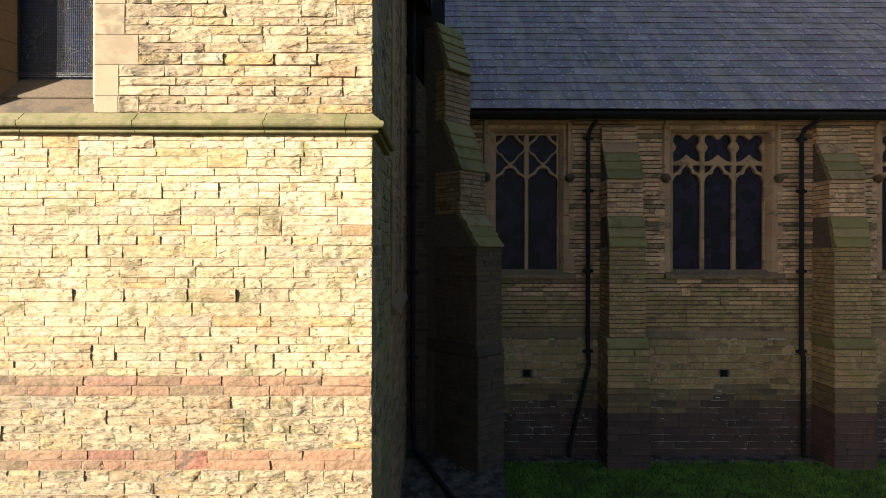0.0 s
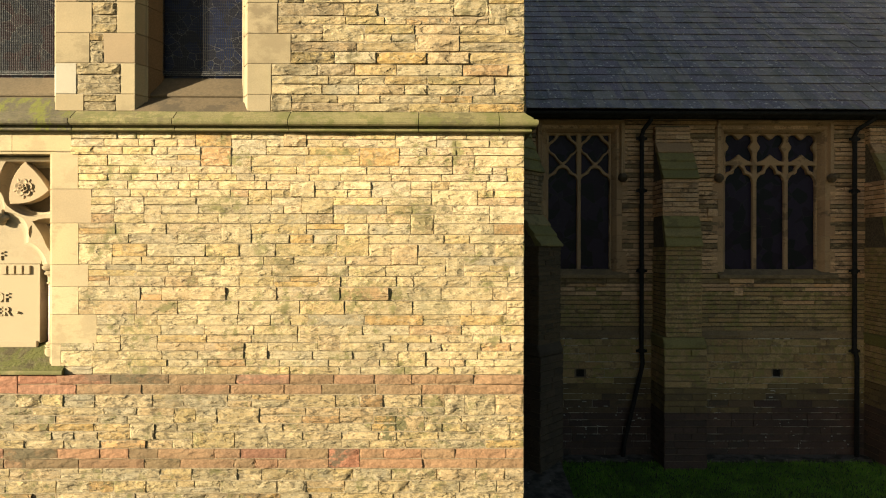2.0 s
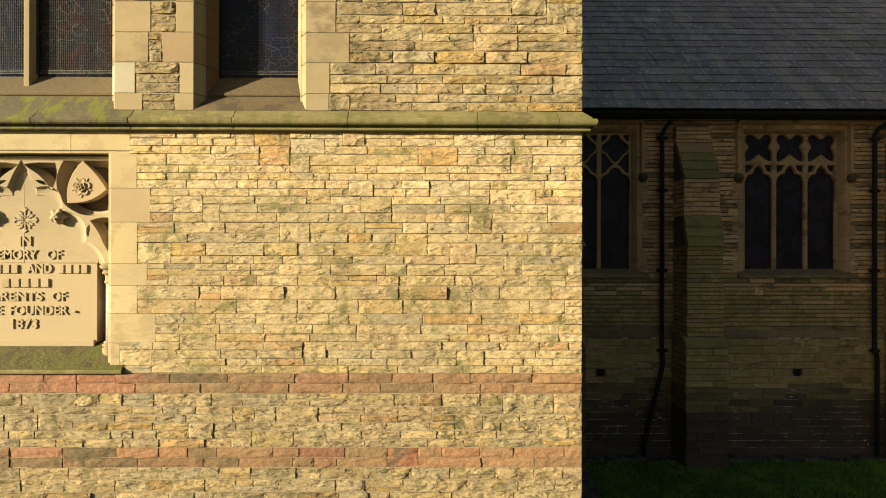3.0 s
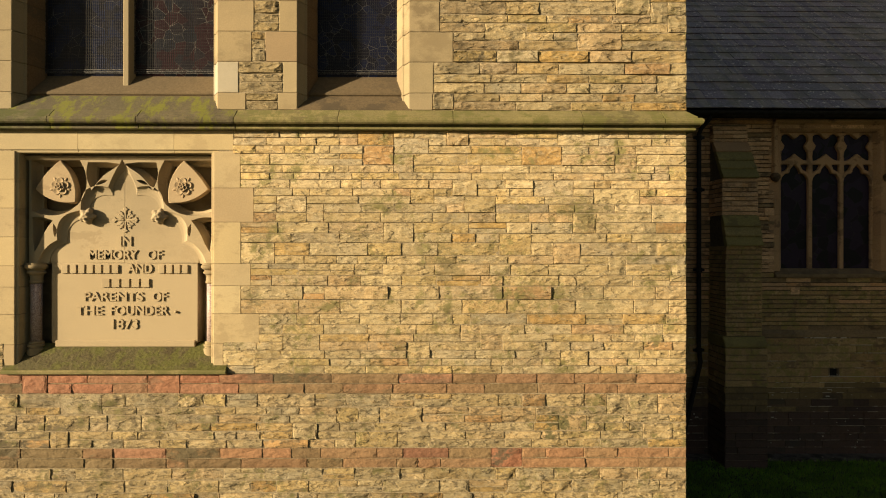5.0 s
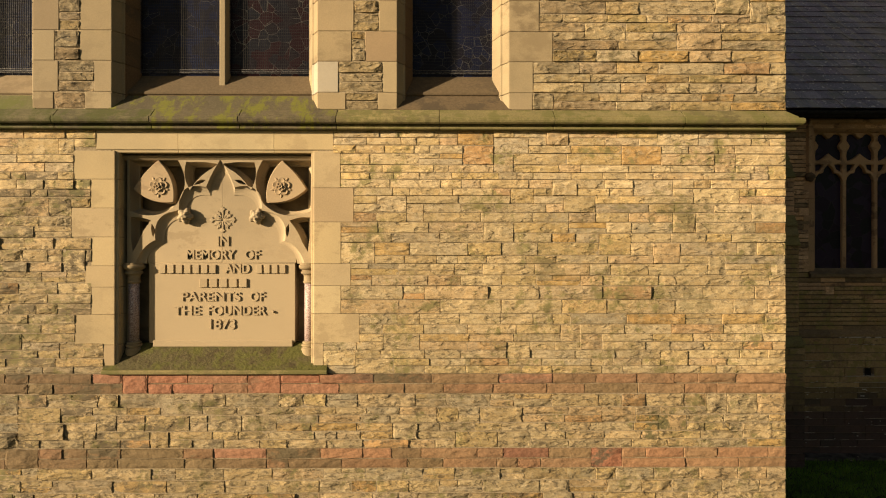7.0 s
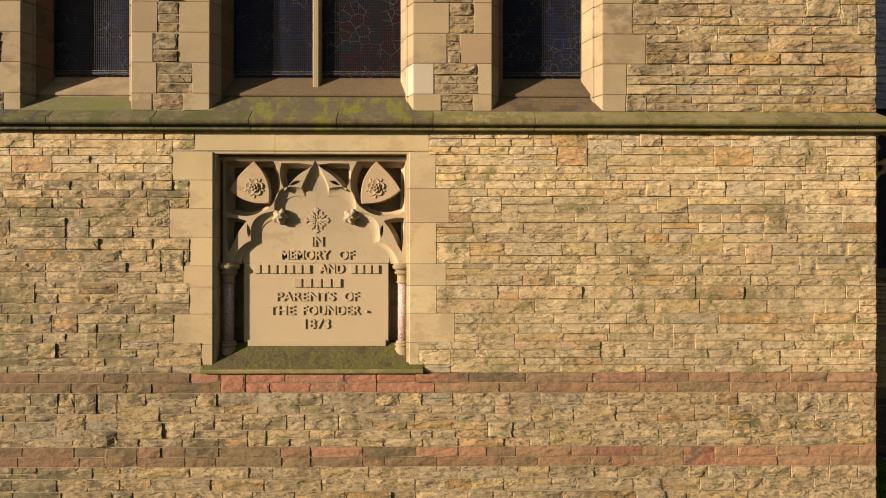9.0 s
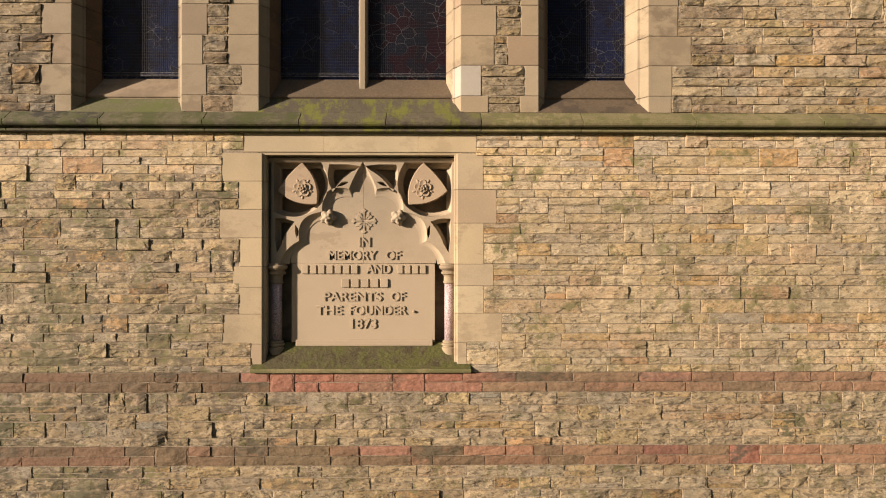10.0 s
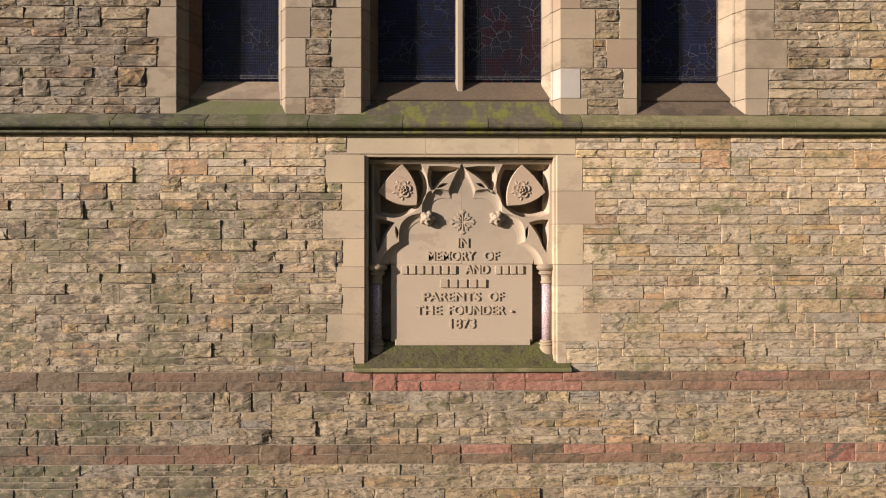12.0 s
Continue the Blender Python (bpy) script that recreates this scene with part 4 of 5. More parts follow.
# foliated cross over the words
def leaf_outline(cx, cz, ang, length, width, lobes=3):
    pts = []
    for i in range(25):
        t = i / 24 * math.tau
        r = 1 + 0.22 * math.cos(lobes * 2 * t)
        u, w = (0.5 - 0.5 * math.cos(t)) * length * r ** 0.5, math.sin(t) * width / 2 * r
        pts.append((cx + u * math.cos(ang) - w * math.sin(ang), cz + u * math.sin(ang) + w * math.cos(ang)))
    return pts[:-1]


CROSS_X, CROSS_Z = PX + (819.5 - 818) * 0.00394, row(393)
for k in range(4):
    ang = math.pi / 2 * k
    x, z = CROSS_X + 0.012 * math.cos(ang), CROSS_Z + 0.012 * math.sin(ang)
    plate("cross_arm", [[(x + u * math.cos(ang) - w * math.sin(ang), z + u * math.sin(ang) + w * math.cos(ang)) for u, w in ((0, -0.005), (0.05, -0.005), (0.062, -0.020), (0.068, -0.006), (0.076, 0), (0.068, 0.006), (0.062, 0.020), (0.05, 0.005), (0, 0.005))]], 0.010, 0.0015, CARVED, plq, (0, PANEL - 0.001, 0))
    ang += math.pi / 4
    for da in (-0.32, 0.32):
        plate("cross_leaf", [leaf_outline(CROSS_X + 0.018 * math.cos(ang), CROSS_Z + 0.018 * math.sin(ang), ang + da, 0.050, 0.020)], 0.009, 0.0015, CARVED, plq, (0, PANEL - 0.001, 0))


# cusped arch and tracery over the slab, in steps of 4 mm sideways from its middle line and down
K = 0.00394


def at(points):
    return [(PX - dx * K, row(v)) for dx, v in points]


def mirrored(points):
    return [(2 * PX - x, z) for x, z in points][::-1]


def bow(p, q, bulge, n=10):
    """Points of an arc from p towards q, without q; bulge is its rise as a share of the chord."""
    (x0, y0), (x1, y1) = p, q
    out = []
    for i in range(n):
        t = i / n
        s = 4 * t * (1 - t) * bulge
        out.append((x0 + (x1 - x0) * t + (y1 - y0) * s, y0 + (y1 - y0) * t - (x1 - x0) * s))
    return out


def chain(*legs):
    return [p for leg in legs for p in leg]


def widened(line, by):
    """A closed line moved outwards by a width."""
    n = len(line)
    area = sum(line[i][0] * line[(i + 1) % n][1] - line[(i + 1) % n][0] * line[i][1] for i in range(n))
    out = []
    for i in range(n):
        a, p, c = Vector(line[i - 1]), Vector(line[i]), Vector(line[(i + 1) % n])
        d, e = (p - a).normalized(), (c - p).normalized()
        m = (Vector((d.y, -d.x)) + Vector((e.y, -e.x)))
        m = m.normalized() / max(0.5, m.length / 2) if m.length > 1e-4 else Vector((d.y, -d.x))
        out.append(tuple(p + m * by * (1 if area > 0 else -1)))
    return out


def hollow(name, front, back, y0, y1, closed, label=""):
    """A hollow moulding that sweeps from its front edge in to a back edge."""
    bm = bmesh.new()
    rows = []
    for k in range(6):
        a = math.pi / 2 * k / 5
        s, d = 1 - math.cos(a), math.sin(a)
        rows.append([bm.verts.new((p[0] + (q[0] - p[0]) * s, y0 + (y1 - y0) * d, p[1] + (q[1] - p[1]) * s)) for p, q in zip(front, back)])
    rows.append([bm.verts.new((q[0], y1 + 0.03, q[1])) for q in back])
    n = len(front)
    for r0, r1 in zip(rows, rows[1:]):
        for i in range(n if closed else n - 1):
            j = (i + 1) % n
            bm.faces.new((r0[i], r0[j], r1[j], r1[i]))
    bmesh.ops.recalc_face_normals(bm, faces=bm.faces)
    return part(name, bm, CARVED, plq, label)


TRACERY = FACE + 0.074
ARRIS = chain(bow((143, 468), (110, 428), -0.12), bow((110, 428), (70, 378), -0.27), bow((70, 377), (24, 338), -0.34), bow((24, 338), (0, 291), -0.03))
BACK = chain(bow((129, 468), (98, 433), -0.18), bow((98, 433), (61, 389), -0.25), bow((61, 389), (20, 351), -0.30), bow((20, 351), (0, 308), -0.12))
arris, back_line = at(ARRIS), at(BACK)
front_arch = arris + at([(0, 290)]) + mirrored(arris)
back_arch = back_line + at([(0, 307)]) + mirrored(back_line)
outline = front_arch + at([(-158, 468), (-158, 284), (158, 284), (158, 468)])
HOLE_A = chain(bow((147, 299), (77, 298), 0.0, 3), bow((77, 298), (80, 362), -0.17), bow((80, 362), (146, 373), -0.16), bow((146, 373), (147, 299), 0.0, 3))
HOLE_B = chain(bow((54, 300), (13, 300), 0.0, 3), bow((13, 300), (51, 333), 0.07), bow((51, 333), (54, 300), -0.10, 5))
HOLE_C = chain(bow((147, 394), (126, 397), -0.05, 4), bow((126, 397), (147, 438), 0.05, 6), bow((147, 438), (147, 394), 0.0, 3))
SLIT_A = chain(bow((43, 333), (26, 326), 0.06, 4), bow((26, 326), (43, 333), 0.14, 4))
SLIT_B = chain(bow((116, 402), (114, 421), 0.05, 4), bow((114, 421), (116, 402), 0.16, 4))
openings = []
for hole, wide in ((HOLE_A, 0.029), (HOLE_B, 0.019), (HOLE_C, 0.020), (SLIT_A, 0.004), (SLIT_B, 0.004)):
    for pts in (at(hole), mirrored(at(hole))):
        openings.append(widened(pts, wide))
        hollow("hollow_moulding", widened(pts, wide), widened(pts, -0.004 if wide > 0.01 else -0.001), TRACERY + 0.001, TRACERY + (0.075 if wide > 0.01 else 0.02), True)
plate("tracery", [outline] + openings, 0.005, 0.001, CARVED, plq, (0, TRACERY + 0.0025, 0), "cusped and pierced tracery arch")
hollow("arch_moulding", front_arch, back_arch, TRACERY + 0.001, PANEL - 0.004, False, "hollow moulding with cusps round the slab")
# the slab is set in three stones
top_half = at([(127, 467), (127, 440), (105, 414), (81, 390), (59, 358), (28, 328), (0, 300)])
for side, pts in ((-1, top_half + [(PX - 0.0008, row(467))]), (1, mirrored(top_half) + [(PX + 0.0008, row(467))])):
    if side > 0:
        pts = mirrored(top_half + [(PX - 0.0008, row(467))])
    plate("panel", [pts], 0.11, 0.0015, CARVED, plq, (0, PANEL + 0.055, 0), "smooth pale inscribed slab")
plate("panel", [at([(125, 604), (125, 467.4), (-125, 467.4), (-125, 604)])], 0.11, 0.0015, CARVED, plq, (0, PANEL + 0.055, 0), "smooth pale inscribed slab")


for s in (-1, 1):
    # shield with a rose in each upper corner
    pts = at(chain(bow((105, 292), (147, 341), 0.05), bow((147, 341), (79, 364), 0.12), bow((79, 364), (105, 292), 0.13)))
    pts = pts if s < 0 else mirrored(pts)
    shield = plate("shield", [pts], 0.06, 0.004, CARVED_BROWN, plq, (0, TRACERY + 0.026, 0), "curved triangular shield with a carved rose")
    rx, rz = at([(104, 337)])[0]
    rx = rx if s < 0 else 2 * PX - rx
    def cupped(r, dx, dz, lift):
        bm = lathe(bmesh.new(), [(r * 0.92, -0.004), (r, 0.003), (r * 0.93, 0.008), (r * 0.78, 0.007), (r * 0.30, 0.002)], 0, 0, 14)
        bm.transform(Matrix.Translation((rx + dx, TRACERY - 0.004 - lift, rz + dz)) @ Matrix.Rotation(math.pi / 2, 4, "X"))
        return bm

    for far, size, lift, shift in ((0.036, 0.0265, 0.0, 0.0), (0.017, 0.0160, 0.007, 0.5)):
        for i in range(5):
            a = math.tau * (i + shift) / 5 + 0.3
            smooth(part("petal", cupped(size, far * math.cos(a), far * math.sin(a), lift), CARVED_BROWN, shield))
    smooth(part("bud", cupped(0.011, 0, 0, 0.014), CARVED_BROWN, shield))
    for i in range(5):
        a = math.tau * (i + 0.5) / 5 + 0.3
        leaf = bmesh.new()
        bmesh.ops.create_icosphere(leaf, subdivisions=2, radius=1, matrix=Matrix.Translation((rx + 0.058 * math.cos(a), TRACERY - 0.004, rz + 0.058 * math.sin(a))) @ Matrix.Rotation(-a, 4, "Y") @ Matrix.Diagonal((0.018, 0.006, 0.009, 1)))
        smooth(part("leaf", leaf, CARVED_BROWN, shield))
    # leafy boss at the tip of the large cusp
    bx, bz = at([(61, 387)])[0]
    bx = bx if s < 0 else 2 * PX - bx
    boss = bmesh.new()
    bmesh.ops.create_icosphere(boss, subdivisions=4, radius=1)
    for v in boss.verts:
        t, out = math.atan2(v.co.z, v.co.x), max(0.0, -v.co.y)
        r = 1 + 0.20 * math.cos(5 * t + 2.2 * out) * (1 - out * 0.7) - 0.16 * math.exp(-((out - 0.72) / 0.10) ** 2) + 0.10 * noise.noise(v.co * 3.2)
        v.co = Vector((bx, TRACERY + 0.014, bz)) + Vector((v.co.x * 0.048 * r, v.co.y * 0.040 * r, v.co.z * 0.048 * r))
    smooth(part("boss", boss, CARVED, plq, "carved leafy boss"))
    # shaft with its cap and foot
    cx, cy = PX + s * 0.592, FACE + 0.105
    smooth(part("shaft", lathe(bmesh.new(), [(0.034, 3.19), (0.034, 3.64)], cx, cy, 28), GRANITE_M, plq, "polished speckled pink granite shaft"))
    part("capital", lathe(bmesh.new(), [(0.037, 3.600), (0.043, 3.605), (0.044, 3.611), (0.038, 3.618), (0.038, 3.648), (0.043, 3.660), (0.056, 3.667), (0.057, 3.678), (0.050, 3.683), (0.050, 3.690), (0.064, 3.698), (0.071, 3.708), (0.071, 3.722), (0.064, 3.726), (0.064, 3.738), (0.02, 3.739)], cx, cy, 36), ASHLAR, plq, "moulded sandstone cap")
    part("shaft_base", lathe(bmesh.new(), [(0.054, 3.11), (0.054, 3.163), (0.045, 3.168), (0.046, 3.174), (0.054, 3.179), (0.054, 3.188), (0.043, 3.193), (0.047, 3.198), (0.047, 3.205), (0.037, 3.211)], cx, cy, 36), ASHLAR, plq, "moulded sandstone foot")
    # plain upright and moulding beside the arch
    ux = PX + s * 0.618
    part("inner_moulding", soften(box(bmesh.new(), min(ux, ux + s * 0.022), max(ux, ux + s * 0.022), FACE + 0.10, FACE + 0.17, 3.05, 4.47), 0.006), CARVED, plq)
top = prism(bmesh.new(), [(FACE + 0.11, 4.472), (FACE + 0.11, 4.458), (FACE + 0.056, 4.456), (FACE + 0.056, 4.446), (FACE + 0.078, 4.425), (FACE + 0.17, 4.425), (FACE + 0.17, 4.472)], PLAQUE[0] + 0.012, PLAQUE[1] - 0.012, "x")
part("top_moulding", soften(top, 0.004), CARVED, plq)

# ---- the stones of the front ----
RED_LOW, RED_HIGH = (2.388, 2.452, 2.520), (2.878, 2.945, 3.011)
whole = lambda a, c: [(WEST, EAST)]
lower = bonded([2.520, 2.576, 2.630, 2.686, 2.738, 2.790, 2.878], whole, rng, (0.11, 0.33), 0.11)
under_band = bonded([2.05, 2.135, 2.225, 2.308, 2.388], whole, rng, (0.11, 0.34), 0.05)
left_lines = [3.011, 3.056, 3.112, 3.165, 3.215, 3.276, 3.338, 3.400, 3.470, 3.535, 3.610, 3.680, 3.745, 3.827, 3.905, 3.980, 4.042, 4.102, 4.172, 4.222, 4.286, 4.336, 4.398, 4.450, 4.500, 4.556, 4.615]
right_lines = [3.011, 3.062, 3.110, 3.165, 3.220, 3.272, 3.336, 3.405, 3.500, 3.590, 3.660, 3.735, 3.790, 3.877, 3.938, 4.010, 4.074, 4.132, 4.184, 4.235, 4.292, 4.338, 4.388, 4.464, 4.518, 4.568, 4.615]


def edge_at(rows, z, last):
    for a, c, out in rows:
        if a - 0.04 <= z < c:
            return out
    return last


left = bonded(left_lines, lambda a, c: [(WEST, edge_at(LEFT_Q, (a + c) / 2, -5.005))], rng, (0.10, 0.34), 0.09)
right = bonded(right_lines, lambda a, c: [(edge_at(RIGHT_Q, (a + c) / 2, -3.45), EAST)], rng, (0.10, 0.36), 0.085)
mid_left = tagged(setting("wall_south_left_face", box(bmesh.new(), WEST + 0.01, -5.2, FACE + 0.0022, core + 0.02, 3.02, 4.61), MORTAR, "golden rock-faced sandstone facing beside the plaque", "wall"))
mid_right = tagged(setting("wall_south_right_face", box(bmesh.new(), -3.25, EAST - 0.01, FACE + 0.0022, core + 0.02, 3.02, 4.61), MORTAR, "golden rock-faced sandstone facing between plaque and corner", "wall"))


def upper_spans(a, c):
    k = max(i for i, z in enumerate(LEVELS) if z <= (a + c) / 2)
    if k >= len(LEVELS) - 1:
        return [(WEST, EAST)]
    return [(WEST, OUTS[0, 1, k]), (OUTS[0, -1, k], OUTS[1, 1, k]), (OUTS[1, -1, k], OUTS[2, 1, k]), (OUTS[2, -1, k], EAST)]


upper_lines = [LEVELS[0], LEVELS[0] + 0.058]
for za, zb in zip(LEVELS[1:7], LEVELS[2:8]):
    c = rng.uniform(0.25, 0.42)
    upper_lines += [za, za + (zb - za) * c, za + (zb - za) * (c + rng.uniform(0.24, 0.34))]
upper_lines.append(LEVELS[7])
upper = bonded(upper_lines, upper_spans, rng, (0.13, 0.42), 0.14, 0.03)
upper_far = coursed(LEVELS[7:] + [7.5, 7.7, 7.9, 8.1, 8.3, 8.5], upper_spans, rng, 0.095)
foot = coursed([-0.05 + 0.21 * i for i in range(11)], whole, rng, 0.10)
joined(quick(upper_far, rng, (0.02, 0.04), FACES), wall_high, ROUGH, FACE + 0.004, 0.005, FACES)
joined(quick(foot, rng, (0.008, 0.02), FLAT_FACES), wall_low, ROCK_LOW, FACE + 0.003)
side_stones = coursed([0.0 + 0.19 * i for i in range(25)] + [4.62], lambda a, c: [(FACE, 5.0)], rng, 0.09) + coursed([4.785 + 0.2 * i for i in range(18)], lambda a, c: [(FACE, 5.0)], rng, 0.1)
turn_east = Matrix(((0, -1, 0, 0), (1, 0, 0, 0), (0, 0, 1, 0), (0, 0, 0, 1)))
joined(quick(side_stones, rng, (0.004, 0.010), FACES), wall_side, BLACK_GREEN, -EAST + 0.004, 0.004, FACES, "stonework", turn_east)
# Set-back part of the side: its shade is in the stone colour too.
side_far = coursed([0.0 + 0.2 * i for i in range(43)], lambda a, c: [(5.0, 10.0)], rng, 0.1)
joined(quick(side_far, rng, (0.01, 0.025), FLAT_FACES), wall_side, SOOT_SHADE, -EAST + 0.154, 0.004, FLAT_FACES, "stonework", turn_east)

side_win = thing("window_20", -0.6, 7.8, 3.2, "tall narrow side window in dressed stone jambs", "window", "", "structure")
for ya, yb in ((6.75, 7.15), (8.35, 8.75)):
    z = 3.25
    while z < 8.3:
        part("jamb_block", soften(box(bmesh.new(), -0.72, -0.565, ya + 0.002, yb - 0.002, z + 0.002, z + 0.398), 0.006), SOOT_SHADE, side_win)
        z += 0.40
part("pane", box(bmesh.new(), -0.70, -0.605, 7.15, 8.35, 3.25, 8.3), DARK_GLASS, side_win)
part("sill", soften(prism(bmesh.new(), [(-0.7, 3.08), (-0.50, 3.08), (-0.50, 3.13), (-0.60, 3.26), (-0.7, 3.26)], 6.7, 8.8, "y"), 0.006), SOOT_SHADE, side_win)

# ---- the nave: aisle wall, windows, buttresses, pipes and roof ----
NAVE = 10.64
NORTH_END = 26.0
BAY = 4.0
NAVE_WINDOWS = [(1.055, 2.22, 2)] + [(4.425 + BAY * i, 6.15 + BAY * i, 3) for i in range(5)]
WZ0, WZ1 = 3.45, 6.02
VENTS = [(1.55, 1.70), (5.24, 5.39), (9.2, 9.35)]
rn = random.Random(33)
holes = [(a - 0.12, c + 0.12, WZ0 - 0.03, WZ1 + 0.1) for a, c, _ in NAVE_WINDOWS]
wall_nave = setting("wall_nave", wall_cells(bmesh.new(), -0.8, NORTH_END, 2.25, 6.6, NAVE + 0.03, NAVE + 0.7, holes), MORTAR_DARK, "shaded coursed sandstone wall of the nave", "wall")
wall_plinth = setting("wall_nave_plinth", wall_cells(bmesh.new(), -0.8, NORTH_END, -0.3, 2.25, NAVE - 0.06, NAVE + 0.7, [(a, c, 1.47, 1.61) for a, c in VENTS]), LIMED, "blackened damp plinth of the nave wall", "wall")
setting("wall_nave_backing", box(bmesh.new(), -0.8, NORTH_END, NAVE + 0.72, NAVE + 0.8, -0.3, 6.6), IRON, "dark interior behind the windows", "wall")


def nave_spans(a, c):
    m, x, out = (a + c) / 2, 0.1, []
    if WZ0 - 0.14 < m < WZ1 + 0.14:
        for p, q, _ in NAVE_WINDOWS:
            out.append((x, p - 0.2))
            x = q + 0.2
    return out + [(x, NORTH_END)]


stones = coursed([2.32 + 0.165 * i for i in range(26)], nave_spans, rn, 0.082, (0.25, 0.95), 0.02)
# Some courses darker at random; the row above the plinth paints a shadow line.
dark_rows = sorted({round(s[1], 4) for s in stones})
dark_rows = {z for z in dark_rows if rn.random() < 0.16 or 2.33 < z < 2.44}
dark_course = [s for s in stones if round(s[1], 4) in dark_rows and rn.random() < 0.85]
lay(sorted(dark_course), wall_nave, SOOT_SHADE, NAVE + 0.002, rn, (0.010, 0.026), "brick", 0.014, FLAT_FACES, 60, 0.004)
stones = [s for s in stones if s not in dark_course]
green = [s for s in stones if s[1] < 3.25 + rn.uniform(-0.5, 0.25)]
lay(sorted(s for s in stones if s not in green), wall_nave, AISLE, NAVE + 0.002, rn, (0.010, 0.026), "brick", 0.014, FLAT_FACES, 150, 0.004)
lay(sorted(green), wall_nave, AISLE_GREEN, NAVE + 0.002, rn, (0.010, 0.026), "brick", 0.014, FLAT_FACES, 150, 0.004)
plinth = coursed([0.0, 0.27, 0.54, 0.80, 1.04, 1.25, 1.46, 1.62, 1.75, 1.90, 2.05, 2.18], lambda a, c: [(0.1, 1.52), (1.73, 5.21), (5.42, 9.17), (9.38, NORTH_END)] if a < 1.5 < c else [(0.1, NORTH_END)], rn, 0.12, (0.25, 0.65), 0.0)


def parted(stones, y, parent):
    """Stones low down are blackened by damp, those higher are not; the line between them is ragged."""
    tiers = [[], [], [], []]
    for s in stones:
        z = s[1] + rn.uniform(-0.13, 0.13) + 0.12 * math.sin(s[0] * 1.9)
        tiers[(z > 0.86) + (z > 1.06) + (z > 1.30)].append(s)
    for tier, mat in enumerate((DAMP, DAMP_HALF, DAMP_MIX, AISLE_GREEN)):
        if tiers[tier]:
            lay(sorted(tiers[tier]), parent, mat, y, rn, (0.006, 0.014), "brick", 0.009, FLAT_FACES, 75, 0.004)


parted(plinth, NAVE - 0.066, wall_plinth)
for k in range(6):
    bm = prism(bmesh.new(), [(NAVE - 0.075, 2.20), (NAVE - 0.075, 2.25), (NAVE + 0.0, 2.33), (NAVE + 0.05, 2.33), (NAVE + 0.05, 2.20)], 0.4 + k * 4.2, 0.4 + k * 4.2 + 4.196, "x")
    # dark colour stands in for the thin shadow line along the plinth
    part("plinth_course", soften(bm, 0.004), SOOT_SHADE, wall_plinth)
for a, c in VENTS:
    part("vent_back", box(bmesh.new(), a - 0.003, c + 0.003, NAVE + 0.02, NAVE + 0.06, 1.467, 1.613), IRON, wall_plinth)
    vent = tagged(part("air_vent", wall_cells(bmesh.new(), a - 0.004, c + 0.004, 1.466, 1.614, NAVE - 0.03, NAVE - 0.01, [(a + 0.02 + i * 0.04, a + 0.045 + i * 0.04, 1.48, 1.60) for i in range(3)]), IRON, None), "small dark iron air grating in the plinth", "vent", "plinth vents")


# lime that has run and splashed on the damp stones
specks = bmesh.new()
for _ in range(150):
    x, z = rn.uniform(0.6, 11.5), rn.betavariate(1.6, 1.9) * 1.5
    w, h = rn.uniform(0.008, 0.03), rn.uniform(0.006, 0.02)
    if rn.random() < 0.25:
        w *= 3
    box(specks, x - w / 2, x + w / 2, NAVE - 0.088, NAVE - 0.07, z - h / 2, z + h / 2)
ob = part("lime_splash", soften(specks, 0.003), LIME, wall_plinth)
ob["kind"] = "stuff"


def level(v):
    """Height on the nave, from steps of 11 mm down from the eye's level."""
    return 3.833 + (442 - v) / 92.8


def shape(xc, h, half, whole=True):
    """A closed line from its right half, given in half widths and levels; one side only where it stands off the middle."""
    right = [(xc + u * h, level(v)) for u, v in half]
    left = [(2 * xc - x, z) for x, z in right][::-1]
    return [right + left] if whole else [right, left]


BUTTERFLY = ((0.0, 246), (0.20, 243), (0.40, 238), (0.70, 237), (0.95, 241), (0.98, 249), (0.85, 254), (0.74, 258), (0.80, 263), (0.95, 268), (0.99, 277), (0.95, 285), (0.62, 283), (0.30, 278), (0.0, 272))
OGEE_HEAD = ((0.0, 291), (0.12, 294), (0.32, 299), (0.36, 304), (0.44, 307), (0.70, 308), (0.92, 314), (1.0, 321), (1.0, 477))
OGEE_SIDE = ((0.97, 292), (0.97, 307), (0.80, 303), (0.55, 300), (0.42, 292), (0.66, 291))
QUATREFOIL = ((0.0, 239), (0.22, 239), (0.40, 246), (0.66, 252), (0.88, 256), (0.96, 262), (0.84, 268), (0.56, 272), (0.40, 278), (0.20, 284), (0.0, 287))
ROUND_HEAD = ((0.0, 297), (0.22, 298), (0.38, 302), (0.46, 307), (0.70, 310), (0.90, 313), (1.0, 318), (1.0, 477))
ROUND_SIDE = ((0.97, 269), (0.97, 308), (0.74, 305), (0.54, 300), (0.36, 294), (0.12, 291), (0.40, 284), (0.62, 276))
CORNER = ((0.97, 239), (0.97, 252), (0.66, 246), (0.50, 239))


